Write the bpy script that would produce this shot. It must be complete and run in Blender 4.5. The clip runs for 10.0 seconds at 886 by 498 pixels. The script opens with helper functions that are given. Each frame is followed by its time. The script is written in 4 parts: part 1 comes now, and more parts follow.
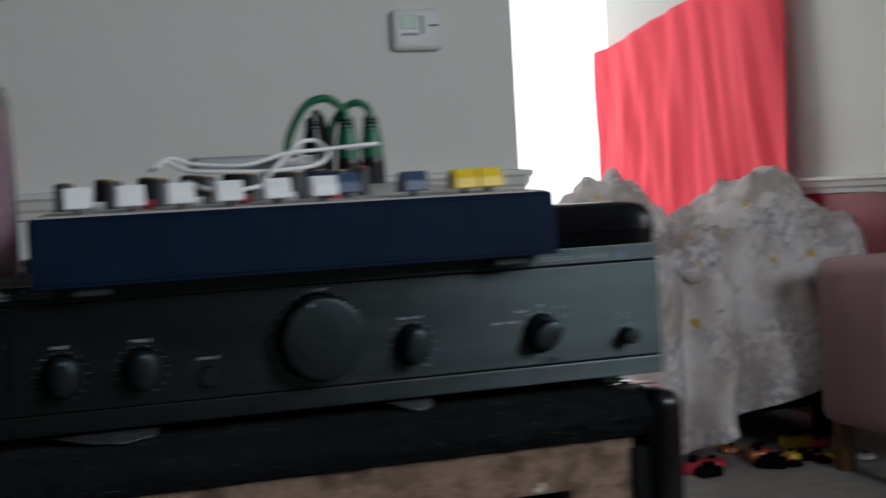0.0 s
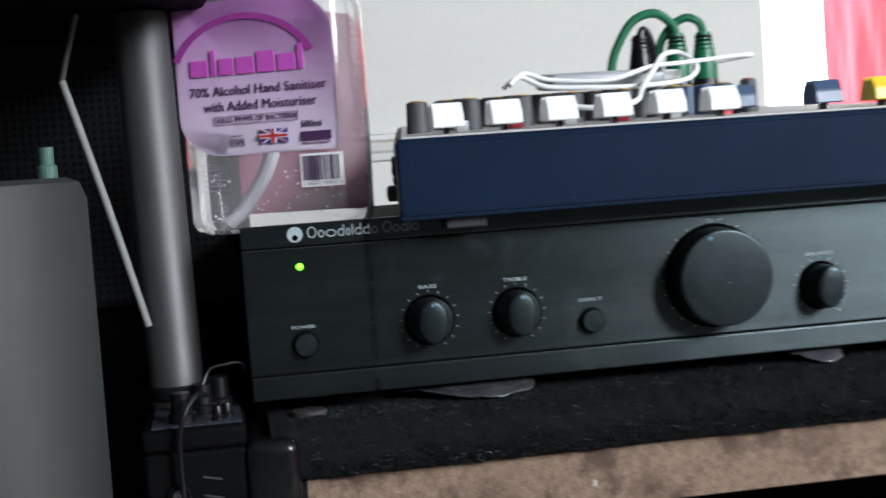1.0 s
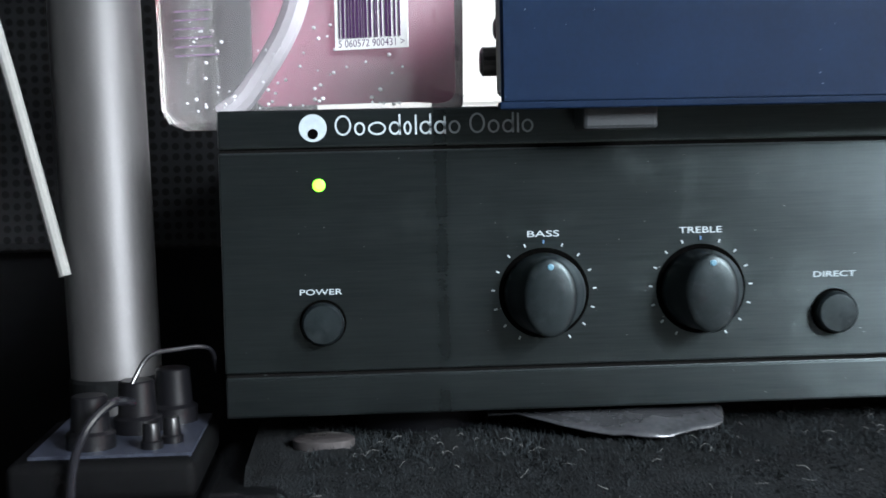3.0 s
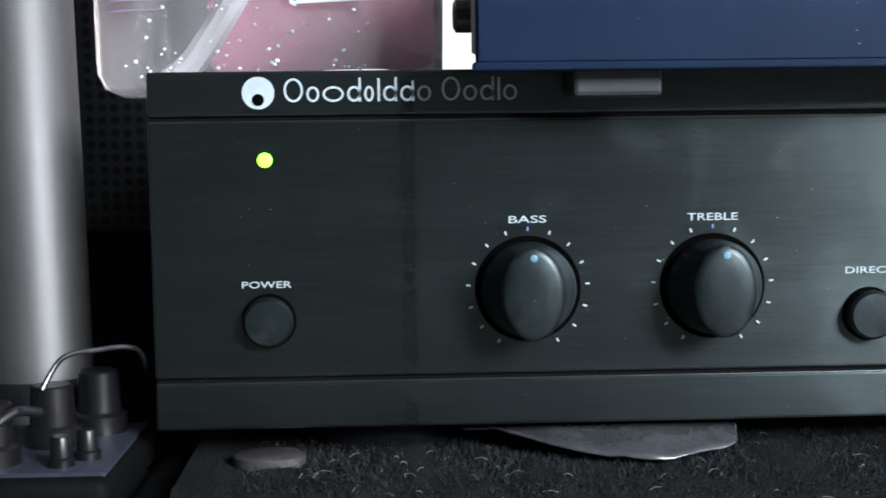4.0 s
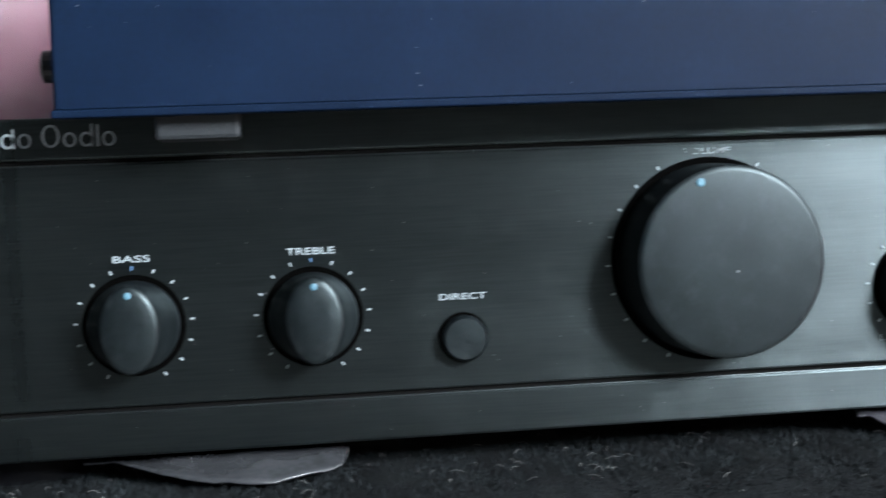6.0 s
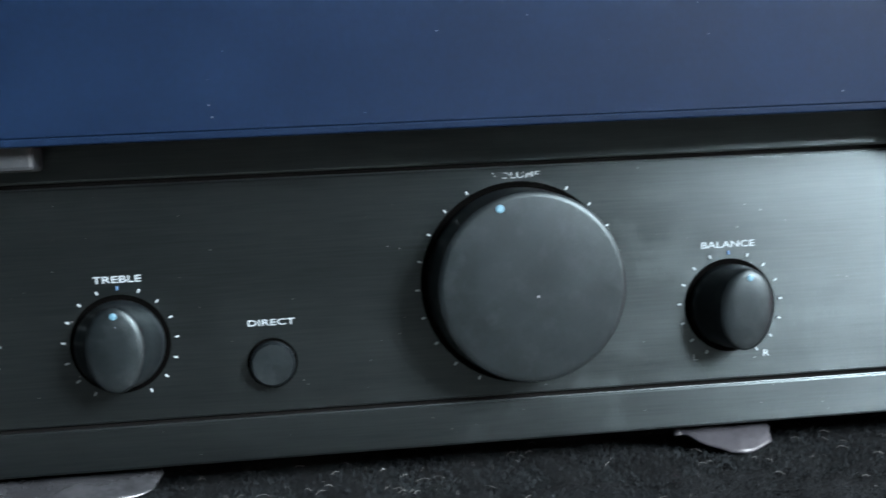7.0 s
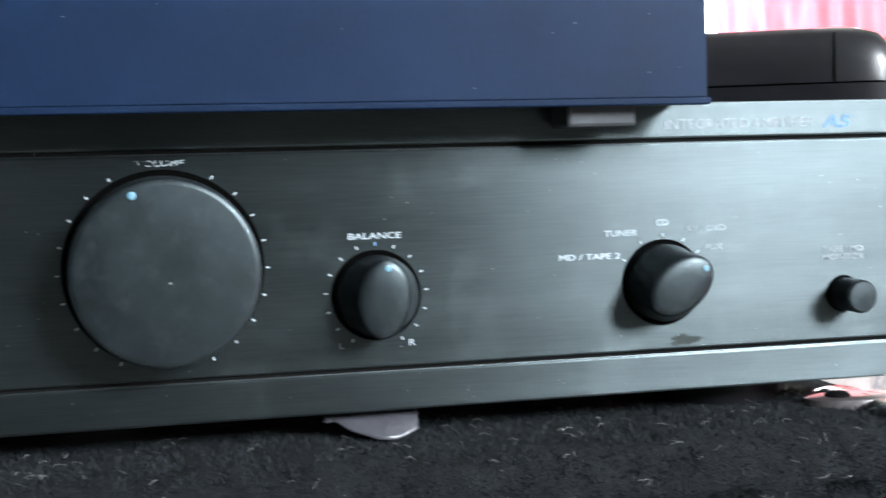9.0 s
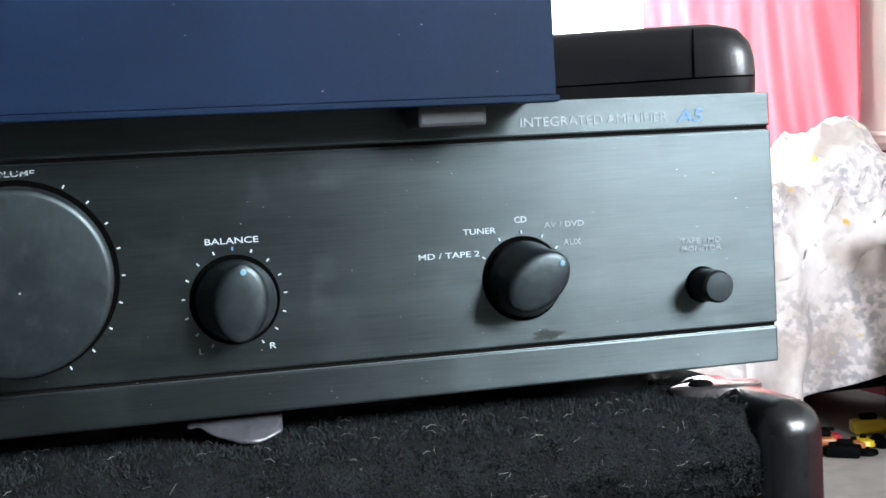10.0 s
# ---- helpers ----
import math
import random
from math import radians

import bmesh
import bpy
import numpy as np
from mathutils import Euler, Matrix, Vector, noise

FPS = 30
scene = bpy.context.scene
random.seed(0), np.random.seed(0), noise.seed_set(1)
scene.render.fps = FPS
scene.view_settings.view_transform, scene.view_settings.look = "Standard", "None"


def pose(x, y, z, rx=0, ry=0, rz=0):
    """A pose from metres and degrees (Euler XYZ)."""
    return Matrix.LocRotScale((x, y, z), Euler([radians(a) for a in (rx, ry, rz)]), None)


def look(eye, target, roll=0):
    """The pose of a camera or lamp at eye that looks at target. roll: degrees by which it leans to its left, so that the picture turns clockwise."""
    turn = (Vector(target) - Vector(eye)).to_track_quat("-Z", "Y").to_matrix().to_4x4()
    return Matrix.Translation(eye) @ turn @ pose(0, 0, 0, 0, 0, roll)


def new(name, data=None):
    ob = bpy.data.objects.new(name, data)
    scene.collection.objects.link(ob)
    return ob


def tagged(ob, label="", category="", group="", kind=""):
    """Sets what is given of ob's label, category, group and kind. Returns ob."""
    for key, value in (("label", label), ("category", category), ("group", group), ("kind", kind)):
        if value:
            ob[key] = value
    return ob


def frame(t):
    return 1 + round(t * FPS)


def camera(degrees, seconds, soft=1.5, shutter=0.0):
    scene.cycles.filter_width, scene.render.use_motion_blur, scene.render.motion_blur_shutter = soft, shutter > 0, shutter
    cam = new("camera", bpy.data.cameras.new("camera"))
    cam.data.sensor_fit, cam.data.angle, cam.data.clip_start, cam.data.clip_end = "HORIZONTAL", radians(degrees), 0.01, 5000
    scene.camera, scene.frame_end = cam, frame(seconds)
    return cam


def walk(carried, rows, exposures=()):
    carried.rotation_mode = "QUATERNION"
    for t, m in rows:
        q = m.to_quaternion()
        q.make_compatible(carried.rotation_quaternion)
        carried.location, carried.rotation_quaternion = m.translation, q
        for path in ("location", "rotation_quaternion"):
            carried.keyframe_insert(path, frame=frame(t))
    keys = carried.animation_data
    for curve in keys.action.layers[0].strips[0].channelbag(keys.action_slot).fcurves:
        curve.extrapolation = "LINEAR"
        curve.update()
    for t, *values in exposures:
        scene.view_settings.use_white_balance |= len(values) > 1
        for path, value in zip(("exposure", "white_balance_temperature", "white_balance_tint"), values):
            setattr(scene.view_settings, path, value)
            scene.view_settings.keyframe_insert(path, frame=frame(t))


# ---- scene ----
cam = camera(37.0, 10.0, shutter=0.5)
PATH = [
    (0, (0.061, -0.716, 0.813), (0.681, 1.183, 0.731), -3.2),
    (0.5, (-0.00108, -0.65883, 0.81456), (0.44181, 1.28815, 0.69993), -3.384),
    (0.8, (-0.01338, -0.62191, 0.81866), (0.36584, 1.33599, 0.66761), -3.914),
    (1, (-0.00991, -0.59405, 0.80211), (0.32316, 1.37334, 0.66626), -3.943),
    (1.5, (0.03646, -0.53149, 0.80738), (0.13019, 1.45397, 0.58565), -3.377),
    (2, (0.02037, -0.45930, 0.80133), (0.14942, 1.52117, 0.55420), -0.514),
    (2.5, (0.02461, -0.39376, 0.77486), (0.17843, 1.59311, 0.60554), -0.653),
    (2.7, (0.02918, -0.37032, 0.76867), (0.17628, 1.61883, 0.62148), -0.973),
    (3.8, (0.04857, -0.28954, 0.76607), (0.12287, 1.70045, 0.58058), -0.780),
    (4, (0.05215, -0.28936, 0.76343), (0.13071, 1.70163, 0.59078), -0.728),
    (4.5, (0.05749, -0.29177, 0.75585), (0.19230, 1.70135, 0.65955), -0.758),
    (5, (0.07361, -0.29631, 0.75452), (0.25761, 1.69283, 0.65712), -1.121),
    (5.5, (0.09437, -0.30343, 0.75991), (0.32344, 1.67970, 0.63847), -1.705),
    (5.7, (0.09956, -0.30597, 0.75713), (0.36531, 1.67413, 0.66451), -2.181),
    (6.8, (0.15555, -0.31887, 0.76913), (0.38956, 1.66286, 0.63500), -2.720),
    (7, (0.15810, -0.31874, 0.76822), (0.42476, 1.65920, 0.63912), -2.741),
    (7.5, (0.17516, -0.32538, 0.76747), (0.47051, 1.64915, 0.64917), -2.241),
    (8, (0.18269, -0.32581, 0.76953), (0.55537, 1.63470, 0.63726), -1.615),
    (8.5, (0.19832, -0.33076, 0.76924), (0.60353, 1.62270, 0.62855), -1.340),
    (9, (0.21163, -0.33451, 0.76302), (0.67269, 1.60720, 0.63204), -1.498),
    (9.5, (0.22490, -0.34016, 0.76022), (0.75932, 1.58336, 0.63990), -2.202),
    (10, (0.23165, -0.34322, 0.76019), (0.77990, 1.57637, 0.63946), -3.033),
]
walk(cam, [(t, look(eye, target, roll)) for t, eye, target, roll in PATH], exposures=[(0, -2.2), (0.3, -2.0), (0.6, -1.4), (1.0, -0.6), (1.5, 0.05), (2.5, 0.42), (5.0, 0.36), (5.5, 0.38), (7.5, 0.68), (8.5, 0.82), (9.0, 0.72), (9.5, 0.55), (10, 0.43)])

# ---- world, sun, large lights ----
world = bpy.data.worlds.new("world")
scene.world = world
world.use_nodes = True
wn = world.node_tree.nodes
sky = wn.new("ShaderNodeTexSky")
sky.sky_type, sky.sun_disc = "NISHITA", False
sky.sun_elevation, sky.sun_rotation = radians(38), radians(125)
world.node_tree.links.new(sky.outputs[0], wn["Background"].inputs[0])
wn["Background"].inputs[1].default_value = 0.15


def window_lamp(name, m, w, h, power, colour=(0.86, 0.93, 1.0)):
    data = bpy.data.lights.new(name, "AREA")
    data.shape, data.size, data.size_y, data.energy, data.color = "RECTANGLE", w, h, power, colour
    ob = new(name, data)
    ob.matrix_world = m
    return ob


window_lamp("window_daylight_south", look((1.75, -2.16, 1.8), (1.0, 0.0, 1.0)), 1.0, 0.8, 212)


# ---- materials ----
def material(name, colour, rough=0.6, metal=0.0, vary=0.12, scale=60.0, fine=600.0, bump=0.0, stretch=(1, 1, 1), spec=0.5, second=None, coat=0.0):
    """Noise at two scales over the base colour and the gloss, with a fine relief."""
    m = bpy.data.materials.new(name)
    m.use_nodes = True
    n, l = m.node_tree.nodes, m.node_tree.links
    b = n["Principled BSDF"]
    co = n.new("ShaderNodeTexCoord")
    mp = n.new("ShaderNodeMapping")
    mp.inputs["Scale"].default_value = stretch
    l.new(co.outputs["Object"], mp.inputs["Vector"])
    big, small = n.new("ShaderNodeTexNoise"), n.new("ShaderNodeTexNoise")
    big.inputs["Scale"].default_value, small.inputs["Scale"].default_value = scale, fine
    big.inputs["Detail"].default_value = small.inputs["Detail"].default_value = 4
    for node in (big, small):
        l.new(mp.outputs[0], node.inputs["Vector"])
    ramp = n.new("ShaderNodeValToRGB")
    dark = [c * (1 - vary) for c in colour] if second is None else second
    ramp.color_ramp.elements[0].position, ramp.color_ramp.elements[1].position = 0.3, 0.7
    ramp.color_ramp.elements[0].color = (*dark, 1)
    ramp.color_ramp.elements[1].color = (*[min(1, c * (1 + vary * 0.6)) for c in colour], 1)
    add = n.new("ShaderNodeMath")
    add.operation = "MULTIPLY_ADD"
    l.new(small.outputs[0], add.inputs[0])
    add.inputs[1].default_value = 0.5
    half = n.new("ShaderNodeMath")
    half.operation = "MULTIPLY"
    half.inputs[1].default_value = 0.5
    l.new(big.outputs[0], half.inputs[0])
    l.new(half.outputs[0], add.inputs[2])
    l.new(add.outputs[0], ramp.inputs[0])
    l.new(ramp.outputs[0], b.inputs["Base Color"])
    gloss = n.new("ShaderNodeMapRange")
    gloss.inputs["To Min"].default_value, gloss.inputs["To Max"].default_value = max(0.02, rough - 0.1), min(1, rough + 0.1)
    l.new(add.outputs[0], gloss.inputs["Value"])
    l.new(gloss.outputs[0], b.inputs["Roughness"])
    b.inputs["Metallic"].default_value = metal
    b.inputs["Specular IOR Level"].default_value = spec
    b.inputs["Coat Weight"].default_value = coat
    if bump:
        bp = n.new("ShaderNodeBump")
        bp.inputs["Strength"].default_value, bp.inputs["Distance"].default_value = 0.6, bump
        l.new(add.outputs[0], bp.inputs["Height"])
        l.new(bp.outputs[0], b.inputs["Normal"])
    return m


def glow(name, colour, strength):
    m = bpy.data.materials.new(name)
    m.use_nodes = True
    b = m.node_tree.nodes["Principled BSDF"]
    b.inputs["Base Color"].default_value = (*colour, 1)
    b.inputs["Emission Color"].default_value = (*colour, 1)
    b.inputs["Emission Strength"].default_value = strength
    return m


def clear(name, colour, rough, ior):
    m = bpy.data.materials.new(name)
    m.use_nodes = True
    b = m.node_tree.nodes["Principled BSDF"]
    b.inputs["Base Color"].default_value = (*colour, 1)
    b.inputs["Roughness"].default_value = rough
    b.inputs["IOR"].default_value = ior
    b.inputs["Transmission Weight"].default_value = 1.0
    return m


BRUSHED = material("brushed_black_aluminium", (0.034, 0.043, 0.045), 0.34, 0.9, 0.3, 12, 230, 0.000006, (0.3, 1, 8))
bn = BRUSHED.node_tree.nodes
grain = bn.new("ShaderNodeCombineXYZ")
grain.inputs["Z"].default_value = 1.0
BRUSHED.node_tree.links.new(grain.outputs[0], bn["Principled BSDF"].inputs["Tangent"])
bn["Principled BSDF"].inputs["Anisotropic"].default_value = 0.82
b_links = BRUSHED.node_tree.links
b_sep, b_off, b_abs, b_band, b_add = bn.new("ShaderNodeSeparateXYZ"), bn.new("ShaderNodeMath"), bn.new("ShaderNodeMath"), bn.new("ShaderNodeMapRange"), bn.new("ShaderNodeMath")
b_off.operation, b_abs.operation, b_add.operation = "SUBTRACT", "ABSOLUTE", "ADD"
b_off.inputs[1].default_value = 0.0562
b_band.inputs["From Min"].default_value, b_band.inputs["From Max"].default_value = 0.0009, 0.0026
b_band.inputs["To Min"].default_value, b_band.inputs["To Max"].default_value = -0.09, 0.0
smudge, smudge_range = bn.new("ShaderNodeTexNoise"), bn.new("ShaderNodeMapRange")
smudge.inputs["Scale"].default_value, smudge.inputs["Detail"].default_value, smudge.inputs["Roughness"].default_value = 55, 6, 0.65
smudge_range.inputs["From Min"].default_value, smudge_range.inputs["From Max"].default_value = 0.52, 0.74
smudge_range.inputs["To Min"].default_value, smudge_range.inputs["To Max"].default_value = 0.0, 0.16
b_sum = bn.new("ShaderNodeMath")
b_links.new(bn["Texture Coordinate"].outputs["Object"], b_sep.inputs[0])
b_links.new(bn["Texture Coordinate"].outputs["Object"], smudge.inputs["Vector"])
b_links.new(b_sep.outputs[0], b_off.inputs[0])
b_links.new(b_off.outputs[0], b_abs.inputs[0])
b_links.new(b_abs.outputs[0], b_band.inputs["Value"])
b_links.new(smudge.outputs[0], smudge_range.inputs["Value"])
b_links.new(b_band.outputs[0], b_sum.inputs[0])
b_links.new(smudge_range.outputs[0], b_sum.inputs[1])
b_links.new(bn["Principled BSDF"].inputs["Roughness"].links[0].from_socket, b_add.inputs[0])
b_links.new(b_sum.outputs[0], b_add.inputs[1])
b_links.new(b_add.outputs[0], bn["Principled BSDF"].inputs["Roughness"])
GROOVE_SHINE = material("groove_shine_metal", (0.05, 0.06, 0.064), 0.3, 0.9, 0.2, 30, 300, 0, (0.2, 1, 1))
GROOVE_DARK = material("dark_groove", (0.003, 0.003, 0.003), 0.8, spec=0.05)
KNOB = material("satin_black_plastic", (0.003, 0.0046, 0.0055), 0.39, 0, 0.6, 110, 900, 0.00002, spec=0.36)
KNOB.node_tree.nodes["Principled BSDF"].inputs["Specular Tint"].default_value = (0.78, 0.95, 1.0, 1)
kn_nodes, kn_links = KNOB.node_tree.nodes, KNOB.node_tree.links
bloom, fade, film_dust = kn_nodes.new("ShaderNodeTexNoise"), kn_nodes.new("ShaderNodeMapRange"), kn_nodes.new("ShaderNodeMix")
bloom.inputs["Scale"].default_value, bloom.inputs["Detail"].default_value, bloom.inputs["Roughness"].default_value = 170, 8, 0.7
fade.inputs["From Min"].default_value, fade.inputs["From Max"].default_value, fade.inputs["To Max"].default_value = 0.5, 0.75, 0.5
film_dust.data_type = "RGBA"
film_dust.inputs["B"].default_value = (0.022, 0.027, 0.029, 1)
kn_links.new(kn_nodes["Texture Coordinate"].outputs["Object"], bloom.inputs["Vector"])
kn_links.new(bloom.outputs[0], fade.inputs["Value"])
kn_links.new(fade.outputs[0], film_dust.inputs["Factor"])
kn_links.new(kn_nodes["Principled BSDF"].inputs["Base Color"].links[0].from_socket, film_dust.inputs["A"])
kn_links.new(film_dust.outputs["Result"], kn_nodes["Principled BSDF"].inputs["Base Color"])
# flat black painted for shade in knob gaps; also seams and the maker's hole
GAP_BLACK = material("flat_gap_black", (0.0015, 0.0015, 0.0015), 0.9, spec=0.0)
PRINT = material("pale_print", (0.3, 0.355, 0.38), 0.6, 0, 0.15, 200, 900)
PRINT_FAINT = material("faint_print", (0.2, 0.235, 0.255), 0.6, 0, 0.3, 400, 900)
PRINT_WORN = material("worn_print", (0.3, 0.35, 0.37), 0.6, 0, 0.2, 300, 900)
wn2 = PRINT_WORN.node_tree.nodes
rub, cut = wn2.new("ShaderNodeTexNoise"), wn2.new("ShaderNodeValToRGB")
rub.inputs["Scale"].default_value = 420
cut.color_ramp.elements[0].position, cut.color_ramp.elements[1].position = 0.4, 0.46
PRINT_WORN.node_tree.links.new(wn2["Texture Coordinate"].outputs["Object"], rub.inputs["Vector"])
PRINT_WORN.node_tree.links.new(rub.outputs[0], cut.inputs[0])
PRINT_WORN.node_tree.links.new(cut.outputs[0], wn2["Principled BSDF"].inputs["Alpha"])
PRINT_BLUE = material("blue_print", (0.1, 0.19, 0.33), 0.7, spec=0.1)
DOT_BLUE = material("pale_blue_dot", (0.07, 0.17, 0.23), 0.5)
STAIN = material("dull_green_stain", (0.012, 0.017, 0.016), 0.6, 0, 0.6, 500, 1500, spec=0.2)
STEEL_BLACK = material("black_painted_steel", (0.003, 0.0031, 0.0034), 0.62, 0, 0.2, 80, 500, 0.00003, spec=0.03)
RUBBER = material("black_rubber", (0.004, 0.0045, 0.005), 0.8, spec=0.12)
LED = glow("green_led", (0.22, 1.0, 0.04), 3.0)
NAVY = material("navy_painted_steel", (0.0029, 0.0092, 0.0252), 0.5, 0, 0.3, 40, 700, 0.00001, spec=0.06)
DESK_GREY = material("grey_desk_face", (0.42, 0.4, 0.38), 0.55, 0, 0.15, 60, 500)
WHITE_CAP = material("white_fader_plastic", (0.78, 0.79, 0.8), 0.4, 0, 0.06, 200, 900)
BLUE_CAP = material("slate_blue_fader_plastic", (0.03, 0.06, 0.12), 0.4)
YELLOW_CAP = material("yellow_fader_plastic", (0.72, 0.5, 0.02), 0.4)
RED_CAP = material("red_plastic", (0.5, 0.03, 0.05), 0.4)
POT_GREY = material("charcoal_knob_plastic", (0.045, 0.045, 0.05), 0.5)
POT_TOP = material("ochre_knob_top", (0.45, 0.28, 0.05), 0.5)
FOOT_GREY = material("grey_rubber_foot", (0.016, 0.019, 0.022), 0.6, spec=0.3)
CARPET = material("black_carpet_covering", (0.006, 0.0072, 0.0082), 0.95, 0, 0.8, 160, 1500, 0.004, spec=0.12)
PILE = material("black_carpet_pile", (0.016, 0.0195, 0.0215), 0.9, 0, 0.8, 300, 900, spec=0.1)
LINT = material("pale_lint", (0.16, 0.165, 0.16), 0.9)
DUST = material("pale_dust", (0.17, 0.185, 0.2), 0.9)
CRIMSON_LABEL = material("crimson_back_label", (0.3, 0.065, 0.13), 0.5, 0, 0.1, 20, 300)
BUBBLE = material("pale_gel_bubble", (0.85, 0.85, 0.88), 0.2)
CHIP = material("raw_chipboard", (0.2, 0.135, 0.095), 0.85, 0, 0.5, 230, 900, 0.0006, second=(0.1, 0.06, 0.038))
cn, cl = CHIP.node_tree.nodes, CHIP.node_tree.links
under = cn["Principled BSDF"].inputs["Base Color"].links[0].from_socket
for size, low, high, tint in ((55, 0.5, 0.62, (0.05, 0.026, 0.016)), (16, 0.56, 0.66, (0.07, 0.038, 0.024)), (38, 0.66, 0.69, (0.5, 0.46, 0.42))):
    blot, edge, over = cn.new("ShaderNodeTexNoise"), cn.new("ShaderNodeMapRange"), cn.new("ShaderNodeMix")
    blot.inputs["Scale"].default_value, blot.inputs["Detail"].default_value = size, 7
    blot.inputs["Roughness"].default_value = 0.65
    edge.inputs["From Min"].default_value, edge.inputs["From Max"].default_value, edge.inputs["To Max"].default_value = low, high, 0.8
    over.data_type = "RGBA"
    over.inputs["B"].default_value = (*tint, 1)
    cl.new(cn["Texture Coordinate"].outputs["Object"], blot.inputs["Vector"])
    cl.new(blot.outputs[0], edge.inputs["Value"])
    cl.new(edge.outputs[0], over.inputs["Factor"])
    cl.new(under, over.inputs["A"])
    under = over.outputs["Result"]
cl.new(under, cn["Principled BSDF"].inputs["Base Color"])
CORNER = material("glossy_black_corner_plastic", (0.0035, 0.0037, 0.0042), 0.24, 0, 0.5, 90, 500, 0.0001, spec=0.32)
PLATE = material("dull_corner_plate", (0.22, 0.2, 0.2), 0.3, 0.85, 0.3, 60, 300)
SCREW = material("dull_screw_steel", (0.25, 0.24, 0.23), 0.4, 0.9)
PAPER = material("silver_plastic_scrap", (0.055, 0.058, 0.064), 0.2, 0.3, 0.4, 120, 600)
TAB = material("dull_grey_plastic", (0.045, 0.045, 0.052), 0.35, 0.1, 0.3, 120, 600)
ROD = material("dull_pale_rod", (0.2, 0.2, 0.19), 0.6)
POLE = material("silver_anodised_tube", (0.092, 0.09, 0.091), 0.56, 0.75, 0.12, 20, 400, 0, (1, 1, 0.1))
CYLINDER_GREY = material("grey_painted_metal", (0.017, 0.0185, 0.0183), 0.65, 0.0, 0.12, 12, 300)
BLACK_GLOSS = material("black_plastic", (0.004, 0.004, 0.005), 0.32, 0, 0.1, 20, 60, spec=0.33)
DARK_LEAD = material("glossy_black_lead", (0.008, 0.008, 0.01), 0.14)
CABLE_SILVER = material("grey_cable", (0.32, 0.33, 0.35), 0.35)
CABLE_WHITE = material("white_cable", (0.75, 0.75, 0.74), 0.45)
CABLE_GREEN = material("green_cable", (0.0, 0.11, 0.045), 0.45)
# wall paint darkened on the walls out of view, to cut bounced light
DIM_WALL = material("dimmed_wall_paint", (0.1, 0.11, 0.115), 0.8, 0, 0.08, 2.5, 120, 0.0004)
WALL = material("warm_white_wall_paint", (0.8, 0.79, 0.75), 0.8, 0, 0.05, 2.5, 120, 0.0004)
RED_WALL = material("dark_red_wall_paint", (0.28, 0.012, 0.03), 0.6, 0, 0.1, 3, 120, 0.0004)
TRIM = material("white_gloss_trim", (0.72, 0.71, 0.68), 0.4, 0, 0.05, 6, 200)
# ceiling out of view, greyed so the panel picks up less bounce
CEIL = material("dimmed_ceiling_paint", (0.3, 0.3, 0.3), 0.85, 0, 0.04, 2, 90)
FLOOR = material("grey_beige_carpet", (0.3, 0.28, 0.26), 0.95, 0, 0.3, 14, 500, 0.002)
RED_CLOTH = material("crimson_cloth", (0.8, 0.08, 0.108), 0.85, 0, 0.06, 6, 700, 0.0002, spec=0.05)
PINK_CLOTH = material("dusty_pink_fabric", (0.34, 0.2, 0.21), 0.9, 0, 0.14, 12, 500, 0.0006)
WOOD = material("brown_door_frame_wood", (0.12, 0.06, 0.025), 0.5, 0, 0.3, 8, 120, 0, (1, 1, 0.1))
GEL = clear("veiled_hand_gel_bottle", (0.985, 0.97, 0.98), 0.02, 1.07)
# a tenth of diffuse white stands for the window's veil of reflection
GEL.node_tree.nodes["Principled BSDF"].inputs["Transmission Weight"].default_value = 0.9
GEL.node_tree.nodes["Principled BSDF"].inputs["Coat Weight"].default_value = 1.0
GEL.node_tree.nodes["Principled BSDF"].inputs["Coat Roughness"].default_value = 0.12
LABEL = material("mauve_label_paper", (0.66, 0.44, 0.66), 0.45, 0, 0.05, 20, 300)
ln, ll = LABEL.node_tree.nodes, LABEL.node_tree.links
l_sep, l_ramp = ln.new("ShaderNodeSeparateXYZ"), ln.new("ShaderNodeMapRange")
l_ramp.inputs["From Min"].default_value, l_ramp.inputs["From Max"].default_value = 0.04, 0.1
l_mix = ln.new("ShaderNodeMix")
l_mix.data_type = "RGBA"
l_mix.inputs["A"].default_value, l_mix.inputs["B"].default_value = (0.8, 0.68, 0.82, 1), (0.5, 0.23, 0.52, 1)
ll.new(ln["Texture Coordinate"].outputs["Object"], l_sep.inputs[0])
ll.new(l_sep.outputs[2], l_ramp.inputs["Value"])
ll.new(l_ramp.outputs[0], l_mix.inputs["Factor"])
ll.new(l_mix.outputs["Result"], ln["Principled BSDF"].inputs["Base Color"])
LABEL_TEXT = material("dark_label_ink", (0.06, 0.02, 0.08), 0.5)
LABEL_MAGENTA = material("magenta_label_ink", (0.48, 0.07, 0.42), 0.5)
TUBE_CLEAR = material("milky_dip_tube", (0.6, 0.58, 0.62), 0.4)


# ---- shape helpers ----
def part(name, bm, mat, parent=None, label="", smooth=False):
    me = bpy.data.meshes.new(name)
    bm.to_mesh(me)
    bm.free()
    me.materials.append(mat)
    if smooth:
        me.shade_smooth()
        try:
            me.set_sharp_from_angle(angle=radians(35))
        except AttributeError:
            pass
    ob = new(name, me)
    if parent is not None:
        ob.parent = parent
    if label:
        ob["label"] = label
    return ob


def thing(name, label, category, group="", kind="", at=None):
    ob = new(name)
    if at is not None:
        ob.matrix_world = at
    return tagged(ob, label, category, group, kind)


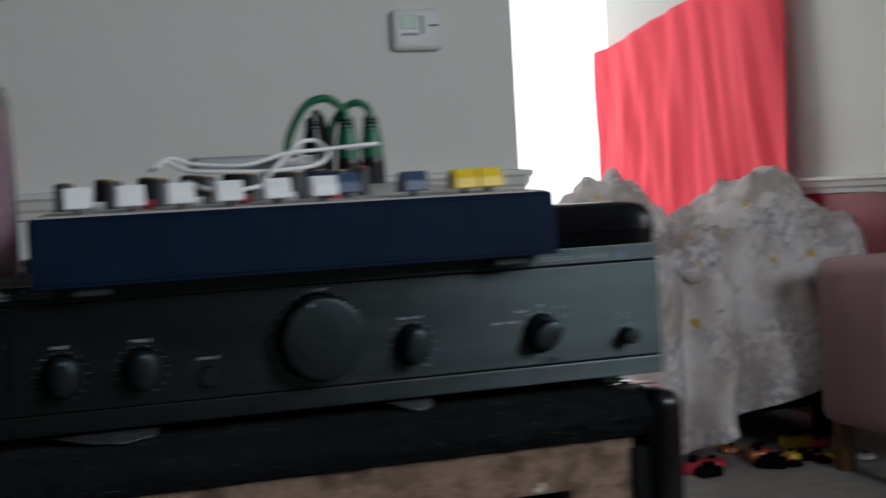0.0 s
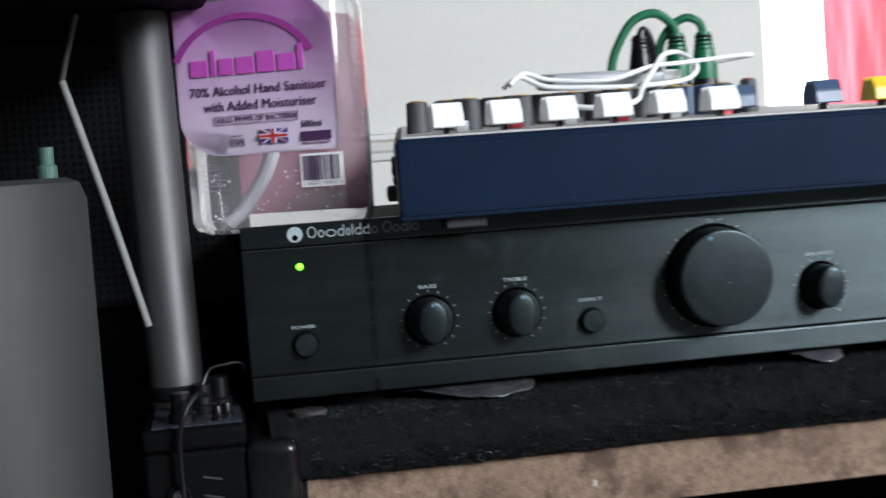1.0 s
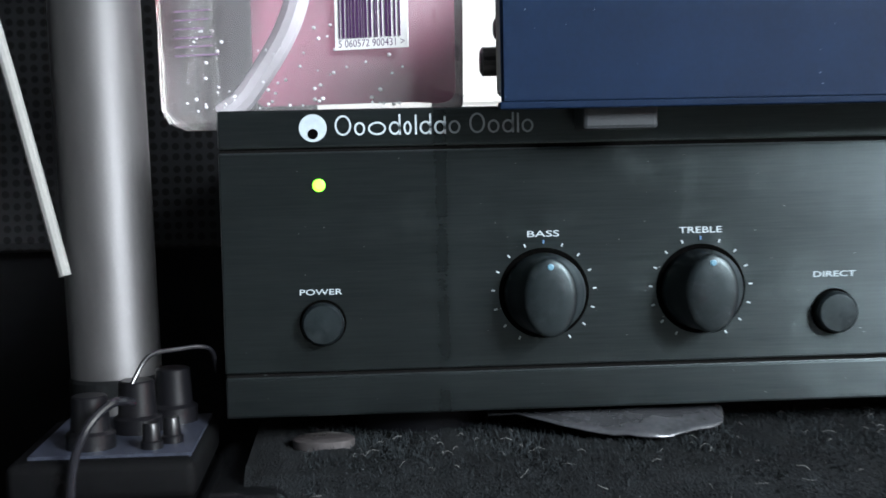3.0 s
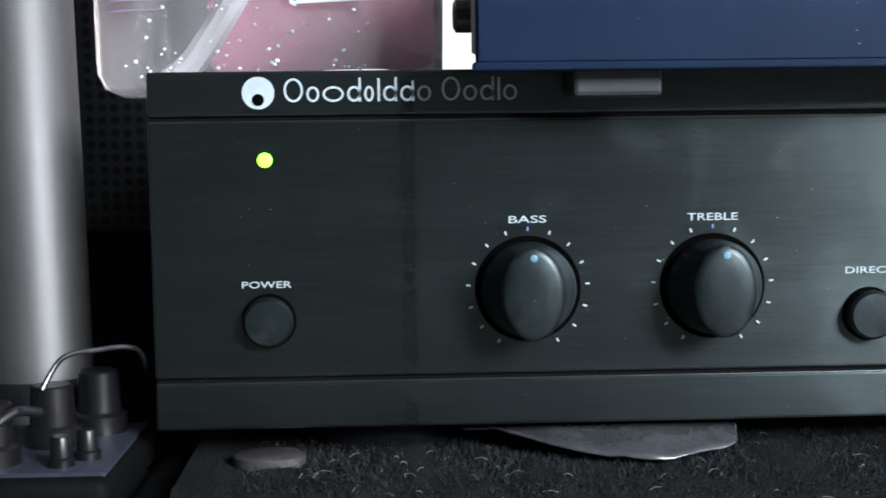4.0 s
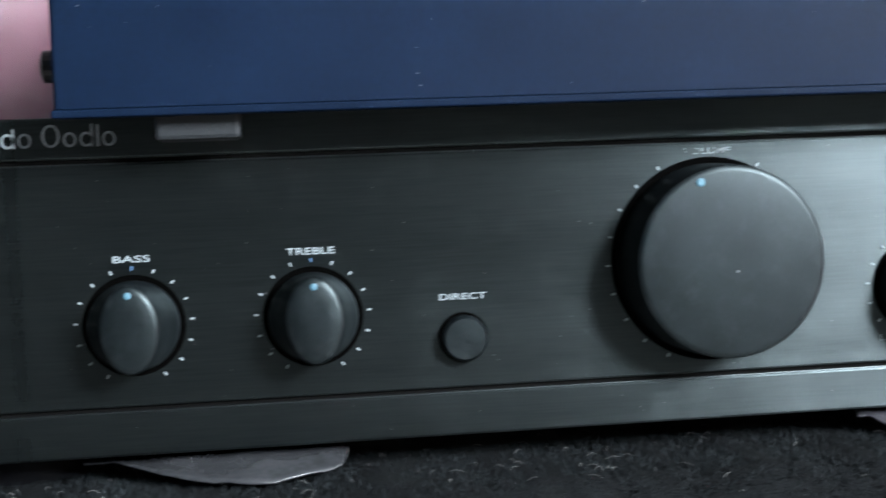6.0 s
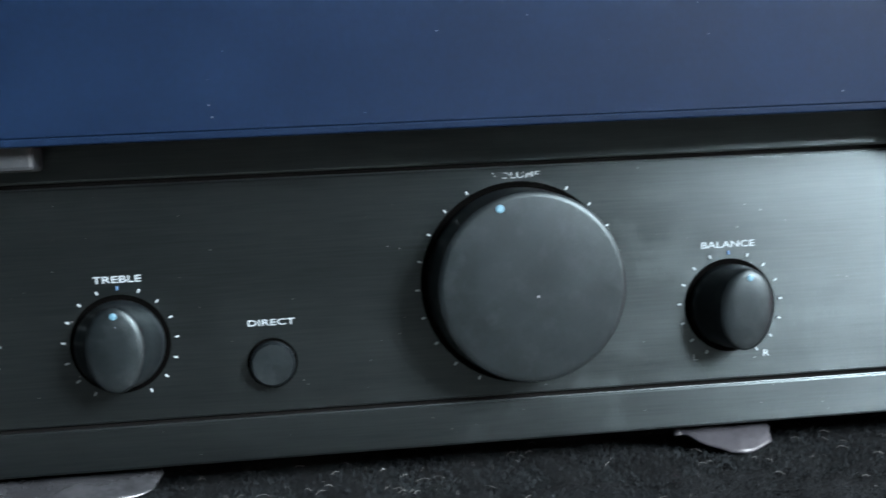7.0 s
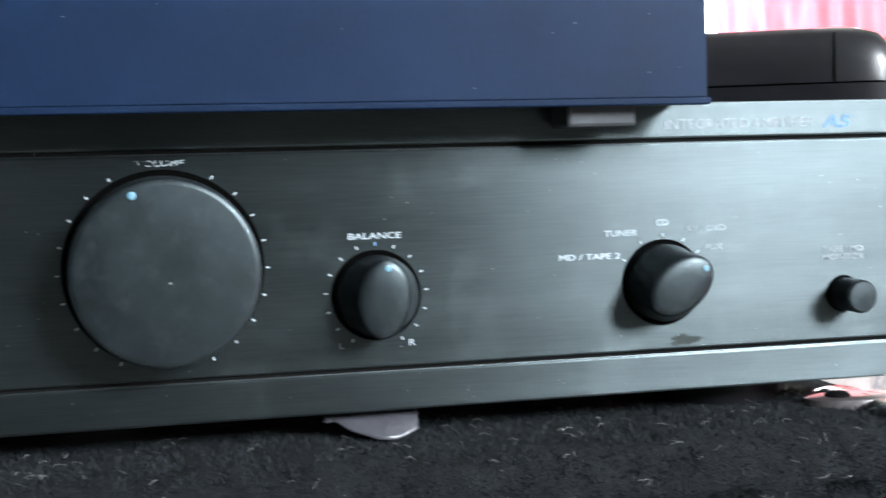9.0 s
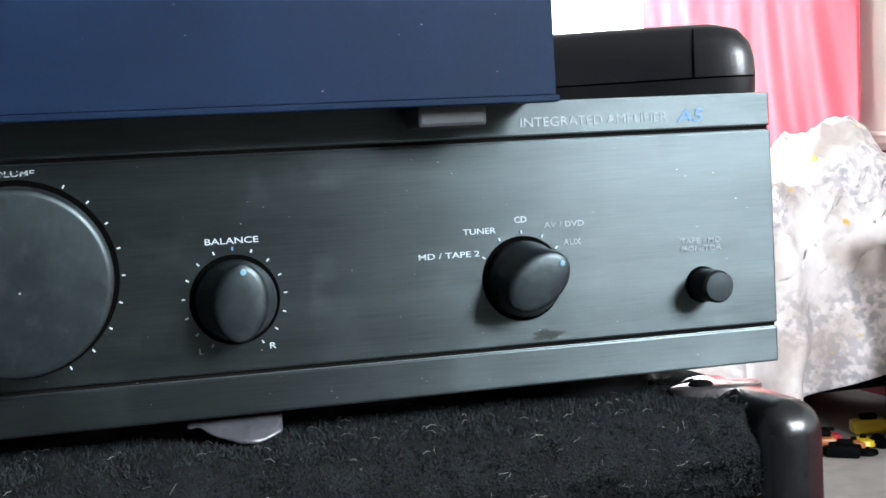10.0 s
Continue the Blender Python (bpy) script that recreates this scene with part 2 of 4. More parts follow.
def box(x0, x1, y0, y1, z0, z1, bevel=0.0, seg=2, bm=None):
    bm = bm or bmesh.new()
    made = bmesh.ops.create_cube(bm, size=1)["verts"]
    for v in made:
        v.co = Vector(((x0 + x1) / 2 + v.co.x * (x1 - x0), (y0 + y1) / 2 + v.co.y * (y1 - y0), (z0 + z1) / 2 + v.co.z * (z1 - z0)))
    if bevel:
        edges = list({e for v in made for e in v.link_edges})
        bmesh.ops.bevel(bm, geom=edges, offset=bevel, segments=seg, affect="EDGES", profile=0.5)
    return bm


def lathe(profile, seg=48, axis="z", at=(0, 0, 0), sx=1.0, bm=None):
    """A turned shape: (radius, height) pairs round an axis; along -y the height counts out of the panel."""
    bm = bm or bmesh.new()
    rings = []
    for r, h in profile:
        ring = []
        for i in range(seg):
            a = 2 * math.pi * i / seg
            u, w = r * math.cos(a) * sx, r * math.sin(a)
            ring.append(bm.verts.new(Vector(at) + (Vector((u, -h, w)) if axis == "-y" else Vector((u, w, h)))))
        rings.append(ring)
    for a, b in zip(rings, rings[1:]):
        for i in range(seg):
            j = (i + 1) % seg
            bm.faces.new((a[i], a[j], b[j], b[i]))
    bm.faces.new(list(reversed(rings[0])))
    bm.faces.new(rings[-1])
    bmesh.ops.recalc_face_normals(bm, faces=bm.faces)
    return bm


def tube(points, r, seg=10, bm=None):
    """A round cable along a smooth line through the points."""
    bm = bm or bmesh.new()
    pts = [Vector(p) for p in points]
    line = []
    for i in range(len(pts) - 1):
        p0, p1, p2, p3 = pts[max(i - 1, 0)], pts[i], pts[i + 1], pts[min(i + 2, len(pts) - 1)]
        for k in range(8):
            t = k / 8
            line.append(0.5 * (2 * p1 + (p2 - p0) * t + (2 * p0 - 5 * p1 + 4 * p2 - p3) * t * t + (3 * p1 - p0 - 3 * p2 + p3) * t ** 3))
    line.append(pts[-1])
    rings, up = [], Vector((0.13, 0.31, 0.94))
    for i, p in enumerate(line):
        d = (line[min(i + 1, len(line) - 1)] - line[max(i - 1, 0)]).normalized()
        u = d.cross(up).normalized()
        up = u.cross(d).normalized()
        rings.append([bm.verts.new(p + r * (math.cos(a) * u + math.sin(a) * up)) for a in (2 * math.pi * k / seg for k in range(seg))])
    for a, b in zip(rings, rings[1:]):
        for i in range(seg):
            j = (i + 1) % seg
            bm.faces.new((a[i], a[j], b[j], b[i]))
    bm.faces.new(list(reversed(rings[0])))
    bm.faces.new(rings[-1])
    bmesh.ops.recalc_face_normals(bm, faces=bm.faces)
    return bm


def letters(name, text, x, z, width, height, mat, parent, y=-0.0004, align="CENTER", bold=0.0, m=None):
    """Printed words as thin raised letters in the plane y, fitted to a width and a cap height."""
    data = bpy.data.curves.new(name, "FONT")
    data.body, data.size, data.extrude, data.offset, data.resolution_u = text, 1.0, 0.01, bold, 3
    temp = new(name, data)
    bpy.context.view_layer.update()
    me = bpy.data.meshes.new_from_object(temp.evaluated_get(bpy.context.evaluated_depsgraph_get()))
    bpy.data.objects.remove(temp)
    xs, ys = [v.co.x for v in me.vertices], [v.co.y for v in me.vertices]
    x0, x1, y0, y1 = min(xs), max(xs), min(ys), max(ys)
    sx, sy = width / (x1 - x0), height / (y1 - y0)
    off = {"CENTER": -width / 2, "LEFT": 0.0, "RIGHT": -width}[align]
    for v in me.vertices:
        v.co = Vector((x + off + (v.co.x - x0) * sx, y + 0.0003 - v.co.z * 0.012, z + (v.co.y - y0 - (y1 - y0) / 2) * sy))
        if m is not None:
            v.co = m @ v.co
    me.materials.clear()
    me.materials.append(mat)
    ob = new(name, me)
    ob.parent = parent
    return ob


# ---- room ----
def setting(name, bm, mat, label, category):
    return tagged(part(name, bm, mat), label, category, kind="structure")


setting("floor", box(-1.8, 3.7, -2.4, 5.7, -0.1, 0.0), FLOOR, "grey-beige short pile carpet on the room floor", "floor")
setting("ceiling", box(-1.8, 3.7, -2.4, 5.7, 2.45, 2.55), CEIL, "plain ceiling out of view, greyed to bounce less light", "ceiling")
XE, YN, YS, YP, XP = 2.6, 5.5, -2.2, 2.185, 1.211
# unseen wall, coloured dark so that it throws back less light
setting("wall_west", box(-1.8, -1.68, -2.4, 5.7, 0, 2.45), DIM_WALL, "plain side wall out of view, darkened to cut bounced light", "wall")
# partition with the thermostat, its free end a corner
setting("wall_partition", box(-1.68, XP, YP, YP + 0.13, 0, 2.45, 0.004), WALL, "off-white painted wall carrying a thermostat", "wall")
setting("wall_partition_dado", box(-1.68, XP - 0.004, YP - 0.005, YP, 0, 0.804), WALL, "off-white painted lower wall below the dado rail", "wall")
# far wall with its window
WX0, WX1, WZ0, WZ1 = 0.5, 3.4, 0.35, 2.35
bm = box(-1.68, WX0, YN, YN + 0.12, 0, 2.45)
box(WX1, 3.5, YN, YN + 0.12, 0, 2.45, bm=bm)
box(WX0, WX1, YN, YN + 0.12, 0, WZ0, bm=bm)
box(WX0, WX1, YN, YN + 0.12, WZ1, 2.45, bm=bm)
setting("wall_north", bm, WALL, "white painted far wall with a bright window", "wall")
# wall behind the viewer with the other window
SX0, SX1, SZ0, SZ1 = 1.2, 2.24, 1.36, 2.26
bm = box(-1.68, SX0, YS - 0.12, YS, 0, 2.45)
box(SX1, XE, YS - 0.12, YS, 0, 2.45, bm=bm)
box(SX0, SX1, YS - 0.12, YS, 0, SZ0, bm=bm)
box(SX0, SX1, YS - 0.12, YS, SZ1, 2.45, bm=bm)
setting("wall_south", bm, DIM_WALL, "wall behind the viewer with a window, darkened to cut bounced light", "wall")
bm = box(XE, XE + 0.12, -2.4, 4.6, 0, 2.45)
box(XE + 0.12, 3.5, 4.48, 4.6, 0, 2.45, bm=bm)
box(3.5, 3.62, 4.48, 5.62, 0, 2.45, bm=bm)
setting("wall_east", bm, WALL, "white painted wall above a dado rail", "wall")
setting("wall_east_dado", box(XE - 0.005, XE, YS + 0.006, 4.58, 0.0, 0.755), RED_WALL, "dark red painted lower wall below the dado", "wall")


def rail(name, length, m, label):
    """A moulded dado rail, run along its own x."""
    prof = [(0, 0), (0.012, 0.004), (0.014, 0.018), (0.022, 0.024), (0.026, 0.04), (0.034, 0.046), (0.034, 0.056), (0, 0.06)]
    bm = bmesh.new()
    ends = [[bm.verts.new((x, -d, h)) for d, h in prof] for x in (0, length)]
    for i in range(len(prof)):
        j = (i + 1) % len(prof)
        bm.faces.new((ends[0][i], ends[0][j], ends[1][j], ends[1][i]))
    bm.faces.new(ends[0])
    bm.faces.new(list(reversed(ends[1])))
    bmesh.ops.recalc_face_normals(bm, faces=bm.faces)
    ob = setting(name, bm, TRIM, label, "trim")
    ob.matrix_world = m
    return ob


rail("trim_partition", 2.89, pose(-1.68, YP, 0.804), "white moulded dado rail along the wall")
rail("trim_partition_end", 0.13, pose(XP, YP, 0.804, 0, 0, 90), "white moulded dado rail on the wall end")
rail("trim_east", 3.9, pose(XE - 0.002, 4.58, 0.745, 0, 0, -90), "white moulded dado rail on the far wall")
door = thing("door_1", "brown stained wooden door frame in the side wall", "door", kind="structure", at=pose(XE, 0, 0))
part("jamb", box(-0.03, 0.0, 2.44, 2.54, 0.0, 2.05, 0.004), WOOD, door)
part("jamb", box(-0.03, 0.0, 1.58, 1.68, 0.0, 2.05, 0.004), WOOD, door)
part("head", box(-0.03, 0.0, 1.58, 2.54, 2.05, 2.15, 0.004), WOOD, door)
part("leaf", box(-0.012, -0.0055, 1.68, 2.44, 0.01, 2.05, 0.003), WOOD, door)


def window_unit(name, x0, x1, z0, z1, m, label):
    win = thing(name, label, "window", kind="structure", at=m)
    for a in (box(x0, x0 + 0.06, -0.03, 0.03, z0, z1, 0.004), box(x1 - 0.06, x1, -0.03, 0.03, z0, z1, 0.004),
              box(x0 + 0.06, x1 - 0.06, -0.03, 0.03, z0, z0 + 0.06, 0.004), box(x0 + 0.06, x1 - 0.06, -0.03, 0.03, z1 - 0.06, z1, 0.004)):
        part("window_frame", a, TRIM, win)
    pane = part("pane", box(x0 + 0.06, x1 - 0.06, -0.003, 0.003, z0 + 0.06, z1 - 0.06), clear("window_glass_" + name, (1, 1, 1), 0.0, 1.1), win, "clear window glass")
    pane.visible_shadow = False
    return win


window_unit("window_1", WX0, WX1, WZ0, WZ1, pose(0, YN + 0.06, 0), "white framed window full of bright daylight")
window_unit("window_2", SX0, SX1, SZ0, SZ1, pose(0, YS - 0.06, 0), "white framed window letting in daylight")

# bright overcast sky beyond the far window
SKY_GLOW = glow("overcast_sky_glow", (0.93, 0.97, 1.0), 25.0)
setting("backdrop", box(-0.6, 4.6, 6.2, 6.22, -0.5, 3.4), SKY_GLOW, "plain bright overcast sky outside the window", "sky")

# thermostat
th = thing("thermostat", "white plastic room thermostat with a small green display", "thermostat", at=pose(0.97, YP, 1.19))
part("body", box(-0.06, 0.06, -0.028, 0, -0.047, 0.047, 0.012, 4), WHITE_CAP, th, smooth=True)
part("display", box(-0.042, 0.0, -0.03, -0.027, 0.0, 0.032, 0.001), material("green_lcd", (0.28, 0.42, 0.3), 0.3), th, "pale green display")
for i in range(3):
    part("button", lathe([(0.004, 0.0), (0.004, 0.002), (0.003, 0.003)], 12, "-y", (-0.034 + 0.013 * i, -0.0275, -0.012)), POT_GREY, th)
part("dial_slot", box(0.006, 0.011, -0.03, -0.0275, -0.012, 0.03, 0.0008), POT_GREY, th)
part("printed_bar", box(0.025, 0.048, -0.0292, -0.0275, 0.006, 0.01), POT_GREY, th)


# ---- red cloth on the wall, bed, pink seat ----
def cloth_sheet():
    bm = bmesh.new()
    nu, nv = 110, 60
    grid = []
    for i in range(nu + 1):
        u = i / nu
        col = []
        for j in range(nv + 1):
            v = j / nv
            y = 4.59 - 1.475 * u
            top = 1.392 + 0.155 * u - 0.01 * math.sin(u * 9)
            z = top - (top - 0.35) * v
            fan = u * 14 + (0.5 - u) * 5 * v
            d = 0.02 + 0.008 * (0.15 + v) * math.sin(fan * 3.1 + 5 * noise.noise((u * 3, v * 1.5, 1))) + 0.015 * noise.noise((u * 5 + v * 1.6, v * 0.7, 4)) + 0.008 * noise.noise((u * 17 - v * 3, v * 0.8, 6))
            d += 0.005 * v * math.sin(fan * 7.7 + 4 * noise.noise((u * 5, v, 2)))
            col.append(bm.verts.new((XE - 0.05 - max(0.004, d), y, z)))
        grid.append(col)
    for i in range(nu):
        for j in range(nv):
            bm.faces.new((grid[i][j], grid[i + 1][j], grid[i + 1][j + 1], grid[i][j + 1]))
    return bm


def thicken(ob, t):
    mod = ob.modifiers.new("thickness", "SOLIDIFY")
    mod.thickness, mod.offset = t, 0.0
    return ob


tagged(thicken(part("wall_drape", cloth_sheet(), RED_CLOTH, smooth=True), 0.003), "crimson cloth sheet hung creased over the wall", "drape")


def patterned_duvet(name):
    m = material(name, (0.74, 0.7, 0.69), 0.9, 0, 0.06, 30, 400, 0.0006)
    n, l = m.node_tree.nodes, m.node_tree.links
    b = n["Principled BSDF"]
    base = b.inputs["Base Color"].links[0].from_socket
    co = n.new("ShaderNodeTexCoord")
    spots, patch = n.new("ShaderNodeTexNoise"), n.new("ShaderNodeTexNoise")
    spots.inputs["Scale"].default_value, spots.inputs["Detail"].default_value = 42, 5
    patch.inputs["Scale"].default_value = 5
    for node in (spots, patch):
        l.new(co.outputs["Object"], node.inputs["Vector"])
    r1, r2 = n.new("ShaderNodeValToRGB"), n.new("ShaderNodeValToRGB")
    r1.color_ramp.elements[0].position, r1.color_ramp.elements[1].position = 0.44, 0.56
    r2.color_ramp.elements[0].position, r2.color_ramp.elements[1].position = 0.43, 0.57
    mul = n.new("ShaderNodeMath")
    mul.operation = "MULTIPLY"
    l.new(spots.outputs[0], r1.inputs[0])
    l.new(patch.outputs[0], r2.inputs[0])
    l.new(r1.outputs[0], mul.inputs[0])
    l.new(r2.outputs[0], mul.inputs[1])
    mix = n.new("ShaderNodeMix")
    mix.data_type = "RGBA"
    l.new(mul.outputs[0], mix.inputs["Factor"])
    l.new(base, mix.inputs["A"])
    mix.inputs["B"].default_value = (0.4, 0.385, 0.41, 1)
    stain, r3, mix2 = n.new("ShaderNodeTexNoise"), n.new("ShaderNodeValToRGB"), n.new("ShaderNodeMix")
    stain.inputs["Scale"].default_value, stain.inputs["Detail"].default_value = 6, 5
    r3.color_ramp.elements[0].position, r3.color_ramp.elements[1].position = 0.45, 0.6
    r3.color_ramp.elements[1].color = (0.7, 0.7, 0.7, 1)
    mix2.data_type = "RGBA"
    l.new(co.outputs["Object"], stain.inputs["Vector"])
    l.new(stain.outputs[0], r3.inputs[0])
    l.new(r3.outputs[0], mix2.inputs["Factor"])
    l.new(mix.outputs["Result"], mix2.inputs["A"])
    mix2.inputs["B"].default_value = (0.4, 0.34, 0.31, 1)
    print_spot, r4, mix3 = n.new("ShaderNodeTexNoise"), n.new("ShaderNodeValToRGB"), n.new("ShaderNodeMix")
    print_spot.inputs["Scale"].default_value = 13
    r4.color_ramp.elements[0].position, r4.color_ramp.elements[1].position = 0.68, 0.71
    mix3.data_type = "RGBA"
    l.new(co.outputs["Object"], print_spot.inputs["Vector"])
    l.new(print_spot.outputs[0], r4.inputs[0])
    l.new(r4.outputs[0], mix3.inputs["Factor"])
    l.new(mix2.outputs["Result"], mix3.inputs["A"])
    mix3.inputs["B"].default_value = (0.62, 0.42, 0.1, 1)
    l.new(mix3.outputs["Result"], b.inputs["Base Color"])
    return m


DUVET = patterned_duvet("patterned_cotton")
bed = thing("bed", "low bed base standing against the wall", "bed")
part("base", box(1.72, 2.5, 2.78, 4.4, 0.1, 0.3, 0.02), STEEL_BLACK, bed)
part("mattress", box(1.7, 2.5, 2.76, 4.4, 0.3, 0.46, 0.04, 3), WHITE_CAP, bed)
for x in (1.77, 2.45):
    for y in (2.84, 4.35):
        part("leg", box(x - 0.03, x + 0.03, y - 0.03, y + 0.03, 0, 0.1), STEEL_BLACK, bed)


def duvet():
    """A heaped cover: over the mattress, then down past the near end in folds."""
    bm = bmesh.new()
    nu, nv = 130, 140
    grid = []
    for i in range(nu + 1):
        u = i / nu
        col = []
        for j in range(nv + 1):
            v = j / nv
            over = min(1.0, v / 0.5)
            down = max(0.0, (v - 0.5) / 0.5)
            x = 1.66 + 0.80 * u
            heap = 0.24 * math.exp(-((u - 0.30) / 0.22) ** 2 - ((over - 0.66) / 0.2) ** 2) + 0.21 * math.exp(-((u - 0.80) / 0.22) ** 2 - ((over - 0.84) / 0.2) ** 2)
            fold = noise.noise((u * 4.5, v * 7, 2)) * 0.065 + (0.5 - abs(noise.noise((u * 9 + v * 6, v * 11, 5)))) * 0.13 + noise.noise((u * 25 + 8 * v, v * 22, 8)) * 0.014 + (0.4 - abs(noise.noise((u * 19 - v * 9, v * 24, 3)))) * 0.06
            hem = 0.03 + 0.36 * max(0.0, u - 0.25) ** 0.9
            z = 0.54 + heap + fold * (1 - 0.6 * down)
            z = z + (hem - z) * (1 - math.cos(down * math.pi / 2) if down < 1 else 1.0) if down else z
            ripple = 0.06 * math.sin(u * 21 + 3 * noise.noise((u * 3, v * 2, 7))) * (0.25 + 0.75 * down)
            y = 4.2 - 1.5 * over - 0.10 * math.sin(down * math.pi / 2) - (ripple + 0.05 * noise.noise((u * 5, v * 8, 9))) * min(1.0, down * 3 + 0.1)
            x += 0.03 * noise.noise((u * 4, v * 9, 3))
            col.append(bm.verts.new((x, y, z)))
        grid.append(col)
    for i in range(nu):
        for j in range(nv):
            bm.faces.new((grid[i][j], grid[i + 1][j], grid[i + 1][j + 1], grid[i][j + 1]))
    bmesh.ops.recalc_face_normals(bm, faces=bm.faces)
    return bm


tagged(thicken(part("duvet", duvet(), DUVET, smooth=True), 0.014), "crumpled off-white patterned duvet heaped over the bed", "duvet")
seat = thing("footstool", "dusty pink upholstered footstool beside the bed", "footstool", at=pose(2.14, 2.08, 0))
part("upholstery", box(0.0, 0.42, 0.0, 0.34, 0.13, 0.585, 0.045, 4), PINK_CLOTH, seat, smooth=True)
for x in (0.05, 0.37):
    for y in (0.05, 0.29):
        part("leg", box(x - 0.02, x + 0.02, y - 0.02, y + 0.02, 0, 0.14), WOOD, seat)


# small clutter on the floor beside the bed
def toy(x, y, s, turn, mat, shape, label):
    ob = thing("toy", label, "toy", "clutter under the bed", at=pose(x, y, 0, 0, 0, turn))
    if shape == 0:
        part("body", box(-s, s, -s * 0.6, s * 0.6, 0, s * 0.8, s * 0.2), mat, ob, smooth=True)
        part("ridge", box(-s * 0.5, s * 0.5, -s * 0.3, s * 0.3, s * 0.8, s * 1.15, s * 0.1), STEEL_BLACK, ob)
    else:
        part("body", lathe([(s * 0.7, 0), (s, s * 0.15), (s * 0.9, s * 0.5), (s * 0.3, s * 0.6)], 24), mat, ob, smooth=True)
        part("hub", lathe([(s * 0.25, s * 0.55), (s * 0.2, s * 0.8)], 16), STEEL_BLACK, ob)


ORANGE = material("orange_plastic", (0.5, 0.16, 0.05), 0.4)
TEAL = material("teal_plastic", (0.03, 0.16, 0.16), 0.4)
random.seed(11)
for k in range(22):
    mat, word = random.choice(((ORANGE, "orange"), (STEEL_BLACK, "black"), (TEAL, "dark teal"), (RED_CAP, "red"), (WHITE_CAP, "white"), (POT_GREY, "charcoal"), (STEEL_BLACK, "black"), (YELLOW_CAP, "yellow")))
    toy(1.82 + 0.5 * random.random(), 2.45 + 0.3 * random.random(), 0.022 + 0.03 * random.random(), 360 * random.random(), mat, k % 2, "small " + word + " plastic toy lying on the carpet")

# ---- speaker cabinet ----
ZB = 0.699          # bottom edge of the amplifier's front panel
ZC = 0.691          # top of the carpeted cabinet
cab = thing("speaker_cabinet", "black carpet-covered speaker cabinet with a raw chipboard front", "speaker cabinet")


def carpet_top():
    """A slab with a softly rounded front edge, its pile uneven."""
    bm = bmesh.new()
    prof = [(0.34, ZC - 0.025), (0.34, ZC), (0.02, ZC)]
    for k in range(7):
        a = math.pi / 2 * k / 6
        prof.append((-0.015 - 0.014 * math.sin(a), ZC - 0.014 + 0.014 * math.cos(a)))
    prof += [(-0.029, ZC - 0.018), (-0.026, ZC - 0.023), (-0.018, ZC - 0.025)]
    nx = 260
    rows = [[bm.verts.new((0.006 + 0.419 * i / nx, y - 0.0012 * noise.noise((i * 0.16, y * 300, z * 300)), z + 0.0012 * noise.noise((i * 0.14, y * 200, z * 260 + 9)) + 0.0009 * noise.noise((i * 0.8, y * 620, z * 620 + 4)))) for y, z in prof] for i in range(nx + 1)]
    for a, b in zip(rows, rows[1:]):
        for i in range(len(prof)):
            j = (i + 1) % len(prof)
            bm.faces.new((a[i], a[j], b[j], b[i]))
    bm.faces.new(rows[0])
    bm.faces.new(list(reversed(rows[-1])))
    bmesh.ops.recalc_face_normals(bm, faces=bm.faces)
    return bm


part("carpet_top", carpet_top(), CARPET, cab, "matted black carpet", True)
part("side_panel", box(0.0, 0.02, -0.022, 0.34, 0.02, ZC - 0.025), CARPET, cab)
part("side_panel", box(0.396, 0.4265, -0.026, 0.34, 0.02, ZC - 0.03), CARPET, cab)
part("back_panel", box(0.02, 0.405, 0.325, 0.34, 0.02, ZC - 0.03), CARPET, cab)
part("bottom_panel", box(0.0, 0.4265, -0.022, 0.34, 0.0, 0.02), CARPET, cab)
part("baffle_top", box(0.02, 0.396, -0.022, -0.004, 0.640, ZC - 0.0245), CHIP, cab, "raw chipboard front board")
part("baffle_side", box(0.357, 0.396, -0.0215, -0.0045, 0.02, 0.640), CHIP, cab, "raw chipboard front board")
part("baffle_side", box(0.02, 0.06, -0.0215, -0.0045, 0.02, 0.640), CHIP, cab, "raw chipboard front board")
part("baffle_base", box(0.06, 0.357, -0.0215, -0.0045, 0.02, 0.08), CHIP, cab, "raw chipboard front board")
# added black sheet stands for the dark interior behind the opening
part("opening_shade_panel", box(0.06, 0.357, 0.1, 0.11, 0.02, 0.655), STEEL_BLACK, cab)


def corner_cap(x0, x1, name, rise=0.0022, drop=0.075, soft=0.0095):
    cap = part(name, box(x0, x1, -0.033, 0.03, ZC - drop, ZC + rise, soft, 5), CORNER, cab, "glossy black moulded corner", True)
    return cap


cap = corner_cap(0.405, 0.4272, "corner_cap")
part("screw", lathe([(0.0036, 0.0), (0.0036, 0.0006), (0.0025, 0.0014), (0.0005, 0.0016)], 24, at=(0.4065, 0.004, ZC + 0.0024)), STEEL_BLACK, cap, "dark screw head", True)
corner_cap(-0.0065, 0.0175, "corner_cap", -0.0035, 0.034, 0.0055)
part("corner_plate", lathe([(0.0075, -0.002), (0.0075, 0.0012), (0.0068, 0.0016), (0.002, 0.0017)], 40, at=(0.4115, 0.004, ZC + 0.0009), sx=1.9), PLATE, cab, smooth=True)

part("corner_plate", lathe([(0.0062, -0.002), (0.0062, 0.0011), (0.0055, 0.0016), (0.002, 0.0017)], 36, at=(0.0245, 0.001, ZC + 0.0009), sx=1.3), PLATE, cab, "worn metal corner plate", True)

